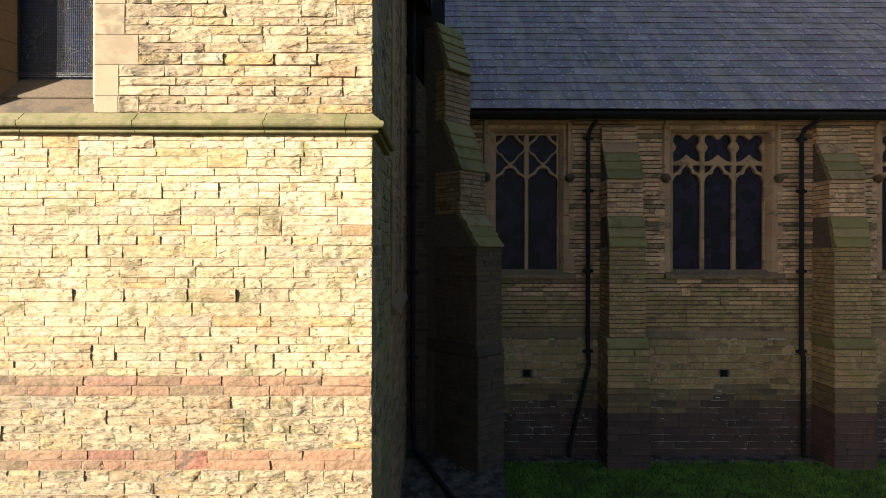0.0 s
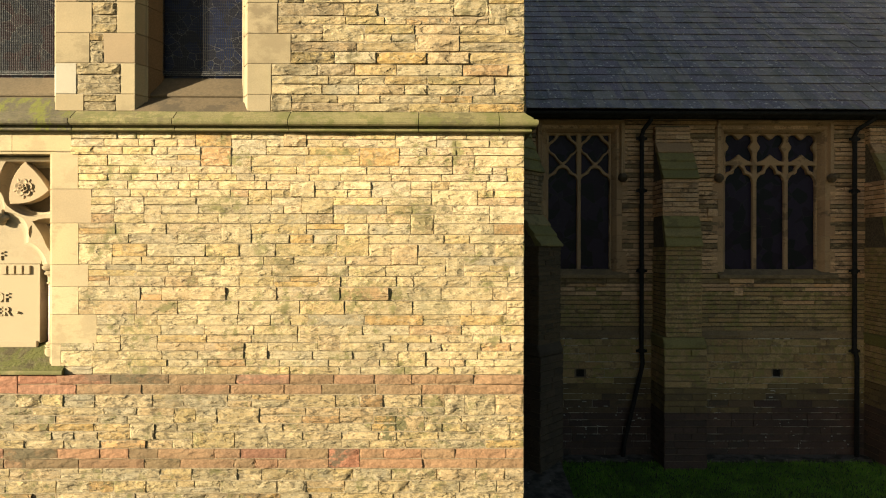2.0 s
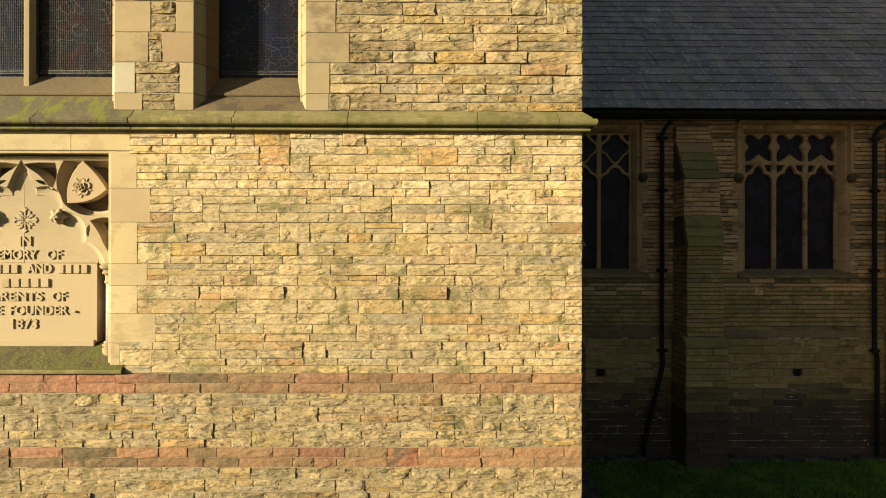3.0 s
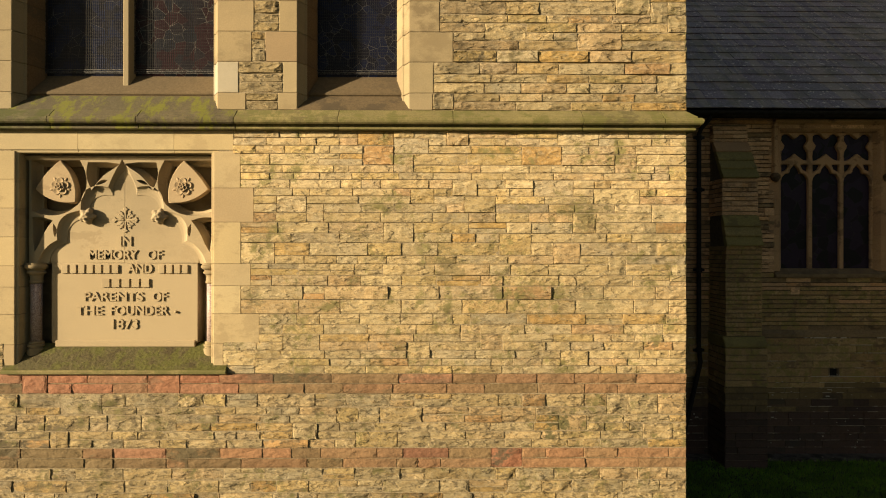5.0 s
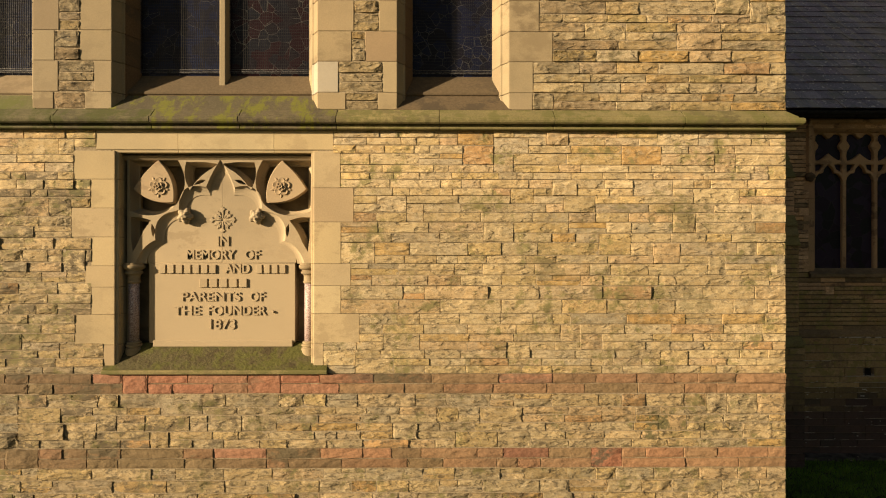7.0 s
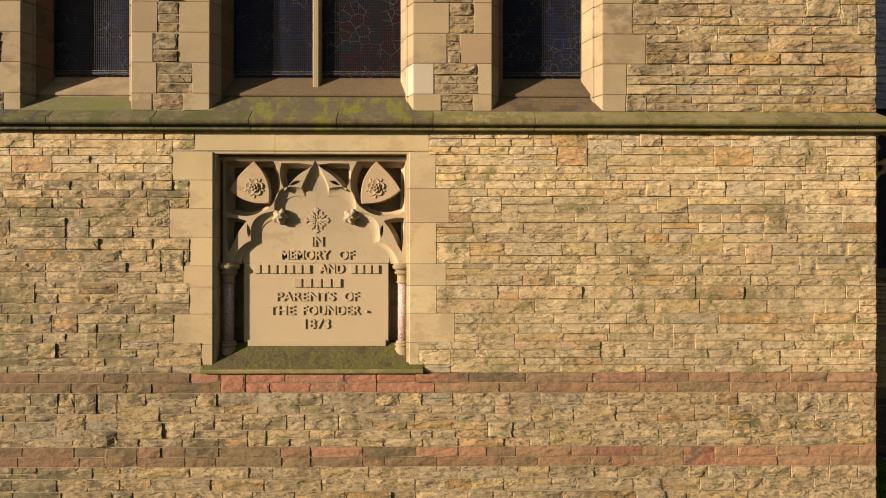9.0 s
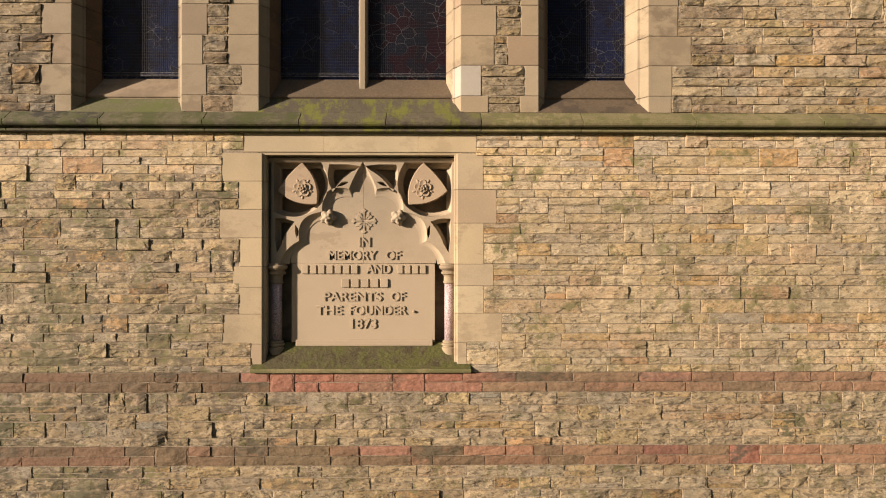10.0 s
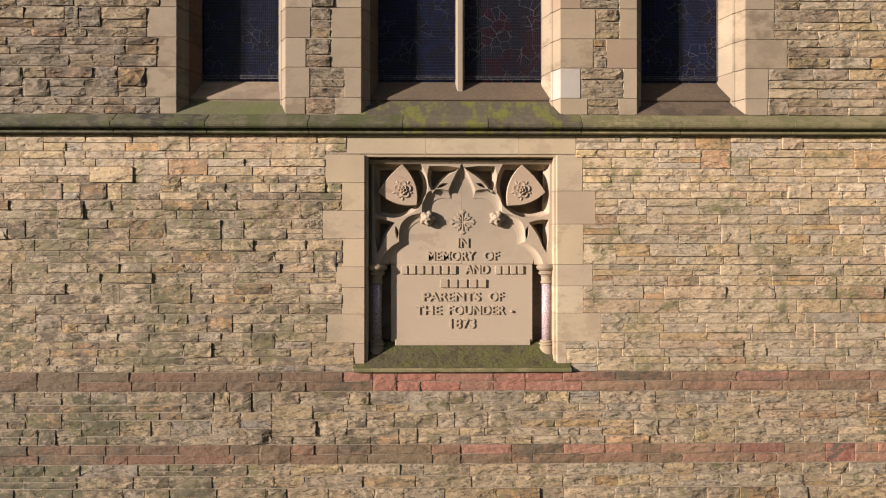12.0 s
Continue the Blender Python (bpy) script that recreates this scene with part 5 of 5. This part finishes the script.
def nave_window(n, xa, xb, lights):
    win = thing("window_%d" % (n + 4), (xa + xb) / 2, NAVE, WZ0, "%s-light traceried stone window with dark leaded glass" % ("two" if lights == 2 else "three"), "window", "nave windows", "structure")
    bar = 0.075
    bay = (xb - xa + bar) / lights
    lines = [[(xa - 0.10, WZ0 - 0.02), (xb + 0.10, WZ0 - 0.02), (xb + 0.10, WZ1 + 0.08), (xa - 0.10, WZ1 + 0.08)]]
    for i in range(lights):
        xc = xa + bay * (i + 0.5) - bar / 2
        w = bay - bar
        if lights == 3:
            lines += shape(xc, w / 2, BUTTERFLY) + shape(xc, w / 2, OGEE_HEAD) + shape(xc, w / 2, OGEE_SIDE, False)
        else:
            lines += shape(xc, w / 2, QUATREFOIL) + shape(xc, w / 2, ROUND_HEAD) + shape(xc, w / 2, ROUND_SIDE, False) + shape(xc, w / 2, CORNER, False)
    plate("tracery", lines, 0.12, 0.011, DRESSED, win, (0, NAVE + 0.17, 0), "cusped sandstone tracery and mullions")
    part("pane", box(bmesh.new(), xa - 0.05, xb + 0.05, NAVE + 0.175, NAVE + 0.185, WZ0, WZ1 + 0.05), DARK_GLASS, win, "dark leaded glass")
    for s, e in ((1, xa), (-1, xb)):
        k, z = 0, WZ0 - 0.02
        while z < WZ1 + 0.1:
            top = min(z + (0.30 if k % 2 else 0.38), WZ1 + 0.12)
            o = e - s * (0.20 if k % 2 else 0.30)
            pts = [(o, NAVE - 0.006), (e - s * 0.10, NAVE - 0.006), (e - s * 0.06, NAVE + 0.05), (e - s * 0.05, NAVE + 0.06), (e - s * 0.02, NAVE + 0.12), (e - s * 0.02, NAVE + 0.16), (o, NAVE + 0.16)]
            part("jamb_block", soften(prism(bmesh.new(), pts, z + 0.002, top - 0.002, "z"), 0.004), DRESSED, win)
            z, k = top, k + 1
    part("head", soften(prism(bmesh.new(), [(NAVE - 0.006, WZ1 + 0.20), (NAVE - 0.006, WZ1 + 0.09), (NAVE + 0.05, WZ1 + 0.05), (NAVE + 0.16, WZ1 + 0.02), (NAVE + 0.16, WZ1 + 0.20)], xa - 0.2, xb + 0.2, "x"), 0.004), DRESSED, win)
    part("sill", soften(prism(bmesh.new(), [(NAVE - 0.07, WZ0 - 0.14), (NAVE - 0.07, WZ0 - 0.07), (NAVE + 0.12, WZ0 + 0.03), (NAVE + 0.16, WZ0 + 0.03), (NAVE + 0.16, WZ0 - 0.14)], xa - 0.20, xb + 0.32, "x"), 0.004), SOOT_SHADE, win, "sloping sooty sill")
    hood = bmesh.new()
    prism(hood, [(NAVE + 0.0, WZ1 + 0.30), (NAVE - 0.08, WZ1 + 0.25), (NAVE - 0.08, WZ1 + 0.21), (NAVE + 0.0, WZ1 + 0.17)], xa - 0.22, xb + 0.22, "x")
    part("hood_mould", soften(hood, 0.004), DRESSED, win, "square hood mould")
    for x in (xa - 0.20, xb + 0.20):
        bm = prism(bmesh.new(), [(x - 0.055, NAVE), (x - 0.03, NAVE - 0.065), (x + 0.03, NAVE - 0.065), (x + 0.055, NAVE)], 5.25, WZ1 + 0.20, "z")
        part("hood_drop", soften(bm, 0.004), DRESSED, win)
        bm = bmesh.new()
        bmesh.ops.create_icosphere(bm, subdivisions=3, radius=0.085, matrix=Matrix.Translation((x, NAVE - 0.04, 5.20)))
        for v in bm.verts:
            v.co += 0.02 * noise.noise_vector(v.co * 22)
        smooth(part("label_stop", bm, SOOT_SHADE_DARK, win, "weathered carved label stop"))


for n, (a, c, lights) in enumerate(NAVE_WINDOWS):
    nave_window(n, a, c, lights)


# ---- buttresses ----
def weathering(bm_list, y0, z0, y1, z1, w, count=3):
    """Sloping slabs from the foot (y0, z0) up to (y1, z1), each overlapping the one below."""
    for i in range(count):
        a, c = i / count, (i + 1) / count
        ya, za, yb, zb = y0 + (y1 - y0) * a, z0 + (z1 - z0) * a, y0 + (y1 - y0) * c, z0 + (z1 - z0) * c
        bm = prism(bmesh.new(), [(ya - 0.055, za - 0.02), (ya - 0.05, za + 0.015), (yb - 0.012, zb + 0.01), (yb + 0.06, zb + 0.01), (ya + 0.06, za - 0.02)], -w / 2 - 0.008, w / 2 + 0.008, "x")
        bm_list.append(soften(bm, 0.006))
    return bm_list


def buttress(tall):
    """Stepped buttress against a wall at y = 0, its middle at x = 0."""
    ob = thing("buttress", 0, 0, 0, "stepped sandstone buttress with green algae on its sloping offsets", "buttress", "nave buttresses")
    w, lap = 0.64, 0.03 if tall else 0.07      # lap: how far the plinth stands out
    p1, p2, p3 = (0.95, 0.58, 0.22) if tall else (0.62, 0.49, 0.14)
    z2, z3, top = (5.20, 6.05, 6.95) if tall else (5.14, 5.82, 6.15)
    body = [(0.3, -0.3), (-p1, -0.3), (-p1 + 0.012, 3.92), (-p2 + 0.012, 4.44), (-p2 + 0.012, z2), (-p3 + 0.012, z3), (-p3 + 0.012, top)]
    body += [(0.0, 7.75), (0.3, 7.75)] if tall else [(0.3, top)]
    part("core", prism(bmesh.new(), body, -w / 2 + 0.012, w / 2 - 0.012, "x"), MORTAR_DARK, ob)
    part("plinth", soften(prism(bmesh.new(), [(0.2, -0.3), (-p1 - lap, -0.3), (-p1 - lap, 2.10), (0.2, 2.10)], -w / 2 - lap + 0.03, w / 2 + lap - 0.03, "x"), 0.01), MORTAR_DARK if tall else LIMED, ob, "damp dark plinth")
    part("plinth_slope", soften(prism(bmesh.new(), [(0.2, 2.10), (-p1 - lap - 0.02, 2.10), (-p1 - lap - 0.02, 2.17), (-p1 + 0.005, 2.30), (0.2, 2.30)], -w / 2 - lap + 0.01, w / 2 + lap - 0.01, "x"), 0.02), CORNER_SHADE if tall else GREENED, ob, "sloping damp plinth top")
    slabs = weathering([], -p1, 3.92, -p2, 4.44, w)
    weathering(slabs, -p2, z2, -p3, z3, w, 4)
    if tall:
        weathering(slabs, -p3 - 0.05, 6.95, 0.02, 7.8, w * 0.9, 5)
    for k, bm in enumerate(slabs):
        part("weathering_slab", bm, DRESSED if k == 6 and not tall else GREENED, ob)
    west = Matrix(((0, 1, 0, 0), (1, 0, 0, 0), (0, 0, 1, 0), (0, 0, 0, 1)))

    # the corner buttress is coloured darker for the shade in its angle
    face = SOOT_SHADE if tall else AISLE

    def clad(y, za, zb, half, rise, mat, wide):
        n = max(1, round((zb - za) / (2 * rise)))
        lines = [za + (zb - za) * i / n for i in range(n + 1)]
        joined(quick(coursed(lines, lambda a, c: [(-half, half)], rn, rise, wide, 0.05), rn, (0.008, 0.02), FLAT_FACES), ob, mat, -y + 0.002, 0.012, side=0.003)
        flank = coursed(lines, lambda a, c: [(-y, 0.0)], rn, rise, wide, 0.05)
        for m in (turn_east, west):
            joined(quick(flank, rn, (0.006, 0.014), FLAT_FACES), ob, mat, -half + 0.002, 0.012, FLAT_FACES, "stonework", m, 0.003)

    clad(p1, 2.30, 3.90, w / 2, 0.08, SOOT_SHADE_DARK if tall else AISLE_GREEN, (0.15, 0.4))
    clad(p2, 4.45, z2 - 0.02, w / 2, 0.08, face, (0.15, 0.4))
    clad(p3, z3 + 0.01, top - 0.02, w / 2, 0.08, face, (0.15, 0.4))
    clad(p1 + lap + 0.012, 1.42, 2.10, w / 2 + lap - 0.018, 0.11, CORNER_SHADE if tall else AISLE_GREEN, (0.2, 0.5))
    clad(p1 + lap + 0.012, 0.98, 1.42, w / 2 + lap - 0.018, 0.11, CORNER_SHADE if tall else DAMP_MIX, (0.2, 0.5))
    clad(p1 + lap + 0.012, 0.0, 0.98, w / 2 + lap - 0.018, 0.12, CORNER_SHADE if tall else DAMP, (0.2, 0.5))
    return ob


first = buttress(False)
for i in range(1, 5):
    copy_thing(first, pose(3.32 + BAY * i, NAVE, 0))
first.matrix_basis = pose(3.32, NAVE, 0)
corner = tagged(buttress(True), "tall diagonal corner buttress with mossy sloping offsets")
corner.matrix_basis = pose(0.145, 10.05, 0, 0, 0, 45)

# ---- the small block in the angle of transept and nave ----
nook = bmesh.new()
prism(nook, [(-0.9, -0.3), (0.17, -0.3), (0.17, 6.1), (0.10, 6.2), (-0.45, 6.95), (-0.9, 6.95)], 10.01, 11.5, "y")
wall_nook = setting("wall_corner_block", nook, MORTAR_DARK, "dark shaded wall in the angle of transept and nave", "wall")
# These stones are darkened for the shade in the angle as well as soot.
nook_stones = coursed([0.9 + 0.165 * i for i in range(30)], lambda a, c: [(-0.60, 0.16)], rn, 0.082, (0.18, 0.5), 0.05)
joined(quick(nook_stones, rn, (0.008, 0.016), FLAT_FACES), wall_nook, SOOT_SHADE_DARK, 10.0, 0.012, side=0.003)
joined(quick(coursed([0.0, 0.28, 0.55, 0.9], lambda a, c: [(-0.60, 0.16)], rn, 0.14, (0.25, 0.6), 0.0), rn, (0.008, 0.016), FLAT_FACES), wall_nook, CORNER_SHADE, 10.0)
part("drip_course", soften(box(bmesh.new(), -0.6, 0.17, 9.95, 10.02, 2.45, 2.52), 0.01), SOOT_SHADE_DARK, wall_nook)
# Added black block that fills the deep shade above the corner.
hood = bmesh.new()
prism(hood, [(-0.9, 7.02), (-0.42, 7.02), (0.08, 6.32), (0.08, 9.0), (-0.9, 9.0)], 10.25, 12.5, "y")
setting("roof_corner_block", hood, IRON, "black block added for the deep shade over the corner block", "roof")

# ---- rainwater pipes and gutter ----
def downpipe(x, path, label):
    ob = thing("downpipe", x, NAVE, 0, label, "downpipe", "rainwater pipes")
    smooth(part("pipe", pipe(bmesh.new(), path, 0.04), IRON, ob))
    zs = [p[2] for p in path if abs(p[0] - x) < 0.01]
    for z in (z for z in (7.4, 5.93, 4.96, 3.47, 1.98) if min(zs) - 0.1 < z < max(zs)):
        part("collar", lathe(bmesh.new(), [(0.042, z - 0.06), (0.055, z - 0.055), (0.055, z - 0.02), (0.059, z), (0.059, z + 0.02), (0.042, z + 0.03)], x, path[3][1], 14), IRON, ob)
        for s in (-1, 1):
            part("lug", box(bmesh.new(), x + min(s * 0.05, s * 0.10), x + max(s * 0.05, s * 0.10), path[3][1] - 0.01, path[3][1] + 0.02, z - 0.04, z + 0.01), IRON, ob)
    return ob


PY = NAVE - 0.12
for i in range(5):
    x = 2.75 + BAY * i if i else 2.75
    if i == 0:
        path = [(x + 0.10, PY - 0.22, 6.36), (x + 0.10, PY - 0.20, 6.22), (x + 0.03, PY - 0.02, 6.08), (x, PY, 5.98), (x, PY, 2.0), (x, PY - 0.06, 1.75), (x - 0.02, PY - 0.06, 1.65), (x - 0.34, PY - 0.05, 0.25), (x - 0.36, PY - 0.05, 0.0)]
        downpipe(x, path, "black iron downpipe bending aside above the ground")
    else:
        x -= 0.02
        path = [(x + 0.22, PY - 0.22, 6.36), (x + 0.21, PY - 0.20, 6.24), (x + 0.05, PY - 0.02, 6.10), (x, PY, 5.98), (x, PY, 2.0), (x, PY - 0.06, 1.85), (x, PY - 0.06, 0.0)]
        downpipe(x, path, "straight black iron downpipe with collars")
cp = [(-0.47, 9.92, 8.3), (-0.47, 9.92, 8.0), (-0.47, 9.92, 7.0), (-0.47, 9.92, 6.0), (-0.47, 9.92, 1.3), (-0.46, 9.90, 0.80), (-0.43, 9.80, 0.42), (-0.28, 9.50, 0.345), (0.18, 8.46, 0.165), (0.42, 7.9, 0.08)]
downpipe(-0.47, cp, "black iron pipe in the corner running out over the ground")
gy, gz, gr = 10.24, 6.34, 0.065
outer = [(gy + gr * math.cos(a), gz + gr * math.sin(a)) for a in [math.pi + math.pi * k / 10 for k in range(11)]]
inner = [(gy + (gr - 0.008) * math.cos(a), gz + (gr - 0.008) * math.sin(a)) for a in [math.tau - math.pi * k / 10 for k in range(11)]]
gutter = thing("gutter", 0.3, gy, gz, "black half-round iron gutter under the slates", "gutter")
gx = 0.3
while gx < NORTH_END - 0.1:
    far = min(gx + 1.83, NORTH_END)
    part("gutter_length", prism(bmesh.new(), outer + inner, gx, far - 0.004, "x"), IRON, gutter)
    collar = [(gy + (gr + 0.008) * math.cos(a), gz + (gr + 0.008) * math.sin(a)) for a in [math.pi + math.pi * k / 10 for k in range(11)]]
    part("joint_collar", prism(bmesh.new(), collar + outer[::-1], far - 0.06, far + 0.05, "x"), IRON, gutter)
    part("bracket", box(bmesh.new(), gx + 0.9, gx + 0.93, gy - gr - 0.006, 10.33, gz - gr - 0.012, gz - gr - 0.001), IRON, gutter)
    gx = far
# Closes the eaves; its black colour stands in for the shadow there.
setting("trim_eaves", soften(prism(bmesh.new(), [(10.32, 6.40), (10.32, 6.30), (NAVE + 0.02, 6.30), (NAVE + 0.02, 6.62)], 0.3, NORTH_END, "x"), 0.004), IRON, "eaves board coloured dark for the shadow under the slates", "eaves")

# ---- slate roof ----
PITCH = radians(43)
E_Y, E_Z = 10.20, 6.37
base = bmesh.new()
up = Vector((0, math.cos(PITCH), math.sin(PITCH)))
LONG = 8.4
ty, tz = E_Y + LONG * up.y, E_Z + LONG * up.z
prism(base, [(E_Y + 0.06, E_Z - 0.03), (ty, tz - 0.03 - 0.02), (ty + LONG * up.y, E_Z - 0.03), (ty + LONG * up.y, E_Z - 0.25), (ty, tz - 0.3), (E_Y + 0.2, E_Z - 0.10)], -0.7, NORTH_END, "x")
roof_nave = setting("roof_nave", base, SLATE_BED, "steep blue-grey slate roof of the nave", "roof")


def slate_mesh(seed):
    """A slate one unit wide and long, its lower corners a little broken."""
    r = random.Random(seed)
    a, c, d = r.uniform(0, 0.03), r.uniform(0, 0.03), r.uniform(-0.012, 0.012)
    foot = [(-0.5, a), (-0.47, 0.0), (0.0, d), (0.47, 0.0), (0.5, c)]
    pts = foot + [(0.5, 1.0), (-0.5, 1.0)]
    n = len(pts)
    verts = [(x, y, 1.0) for x, y in pts] + [(x, y + (0.05 if y < 0.5 else 0), 0.0) for x, y in pts]
    return verts, [tuple(range(n))] + [(i, i + n, (i + 1) % n + n, (i + 1) % n) for i in range(n)]


SLATES = [slate_mesh(s) for s in range(6)]
near, far = [], []
GAUGE = 0.333
rs = random.Random(12)
k = 0
while k * GAUGE < LONG - 0.1:
    x = -0.6 + (0.15 if k % 2 else 0.0)
    while x < NORTH_END:
        w = rs.uniform(0.28, 0.46)
        item = (x + w / 2, k * GAUGE, w - 0.002, 0.50, rs.uniform(0.024, 0.034), rs.randrange(6), rs.uniform(-0.006, 0.006), rs.uniform(-0.004, 0.006))
        (near if k < 11 and 0.6 < x < 8.4 and len(near) < 300 else far).append(item)
        x += w
    k += 1


def slate_pose(x, s, w, l, t, v, spin, slip):
    o = Vector((x, E_Y, E_Z)) + up * (s + slip)
    lift = Vector((0, -math.sin(PITCH), math.cos(PITCH)))
    m = Matrix.Rotation(PITCH - 0.045, 4, "X") @ Matrix.Rotation(spin, 4, "Z")
    return Matrix.Translation(o + lift * 0.006) @ m @ Matrix.Diagonal((w, l, t, 1))


shared = []
for verts, faces in SLATES:
    me = bpy.data.meshes.new("slate")
    me.from_pydata(verts, [], faces)
    me.materials.append(SLATE)
    shared.append(me)
for item in near:
    ob = new("slate", shared[item[5]])
    ob.matrix_basis = slate_pose(*item)
    under(ob, roof_nave)
verts, polys, n = [], [], 0
for item in far:
    m = slate_pose(*item)
    vs, fs = SLATES[item[5]]
    verts += [tuple(m @ Vector(p)) for p in vs]
    polys += [tuple(i + n for i in f) for f in fs]
    n += len(vs)
me = bpy.data.meshes.new("slating")
me.from_pydata(verts, [], polys)
me.materials.append(SLATE)
ob = under(new("slating", me), roof_nave)
ob["kind"] = "stuff"

# ---- stones of the front, piece by piece ----
lay(lower, wall_low, ROCK_LOW, FACE + 0.004, rng, (0.008, 0.0145), "brick", 0.004, WORN_FACES, 190)
lay(under_band, wall_low, ROCK_LOW, FACE + 0.004, rng, (0.008, 0.0145), "brick", 0.004, WORN_FACES, 150)
for za, zm, zb in (RED_LOW, RED_HIGH):
    for s in bonded([za, zm, zb], whole, rng, (0.13, 0.42), 0.13, 0.0):
        lay([s], wall_low, RED if (za > 2.6 and -5.0 < s[0] < -3.3) or (rng.random() < 0.12 and -5.0 < s[0] < -1.6) else BAND_TAN if s[0] > -3.0 + rng.uniform(-0.9, 0.9) else BROWN_RED, FACE + 0.001, rng, (0.006, 0.012), "band_stone", 0.0030, WORN_FACES)
fresh = [s for s in left[::-1] if s[1] > 4.16 + 0.2 * rng.random()]
lay(fresh, mid_left, ROCK_CLEAN, FACE + 0.0025, rng, (0.0045, 0.009))
lay([s for s in left[::-1] if s not in fresh], mid_left, ROCK_WORN, FACE + 0.0035, rng, (0.0075, 0.0135), "brick", 0.0032, WORN_FACES)
clean = [s for s in right[::-1] if s[1] > 4.02 + 0.22 * rng.random()]
lay(clean, mid_right, ROCK_CLEAN, FACE + 0.0025, rng, (0.0055, 0.010))
lay([s for s in right[::-1] if s not in clean], mid_right, ROCK, FACE + 0.0025, rng, (0.006, 0.0115))
piers = [s for s in upper if WINDOWS[0][0] < s[0] < WINDOWS[2][1]]
golden = [s for s in upper if s[0] > -1.75 + rng.uniform(-0.3, 0.3)]
lay(golden, wall_high, ROUGH_GOLD, FACE + 0.005, rng, (0.010, 0.020), "brick", 0.0035, WORN_FACES, 150)
lay([s for s in upper if s not in piers and s not in golden], wall_high, ROUGH, FACE + 0.006, rng, (0.010, 0.020), "brick", 0.004, RAGGED_FACES, 150)
lay(piers, wall_high, ROUGH_DARK, FACE + 0.006, rng, (0.007, 0.013), "brick", 0.006, RAGGED_FACES)

# ---- grass blades on the lawn near the wall ----
rg = np.random.default_rng(3)
N = 78000
gx, gy2 = rg.uniform(-1.0, 10.5, N), rg.uniform(7.6, 10.36, N)
keep = (gx + 1.2 * (gy2 - 8.0) > 1.9 + 0.5 * np.sin(gx * 5)) & (gy2 < 10.29 + 0.04 * np.sin(gx * 7))
gx, gy2 = gx[keep], gy2[keep]
N = len(gx)
ht, an, wd = rg.uniform(0.025, 0.07, N), rg.uniform(0, math.tau, N), rg.uniform(0.004, 0.009, N)
lx, ly = rg.normal(0, 0.02, N), rg.normal(0, 0.02, N)
pts = np.stack([np.stack([gx - wd * np.cos(an), gy2 - wd * np.sin(an), np.full(N, -0.032)], 1), np.stack([gx + wd * np.cos(an), gy2 + wd * np.sin(an), np.full(N, -0.032)], 1), np.stack([gx + lx, gy2 + ly, ht - 0.03], 1)], 1).reshape(-1, 3)
me = bpy.data.meshes.new("grass")
me.from_pydata(pts.tolist(), [], [(3 * i, 3 * i + 1, 3 * i + 2) for i in range(N)])
me.materials.append(GRASS)
tagged(new("grass", me), "short green grass blades of the lawn", "grass", "", "stuff")

# ---- pale crumbs of stone and dead leaves at the foot of the walls ----
rc = random.Random(77)
crumbs = bmesh.new()
for i in range(150):
    x, y = rc.uniform(-0.3, 9.5), 10.4 - abs(rc.gauss(0, 0.25))
    if x < 1.2:
        y = rc.uniform(8.4, 9.6)
    elif y < 10.2:
        continue
    s = rc.uniform(0.006, 0.022)
    bmesh.ops.create_icosphere(crumbs, subdivisions=1, radius=s, matrix=Matrix.Translation((x, min(y, 10.45), (0.09 + (y - 8.3) * 0.169 if x < 1.0 else 0.02 if y > 10.32 else 0.0) + s * 0.2)) @ Matrix.Rotation(rc.uniform(0, 3), 4, "Z") @ Matrix.Diagonal((1, rc.uniform(0.4, 1), rc.uniform(0.3, 0.6), 1)))
tagged(part("crumbs", crumbs, PALE, None), "pale crumbs of fallen stone on the ground", "rubble", "", "stuff")
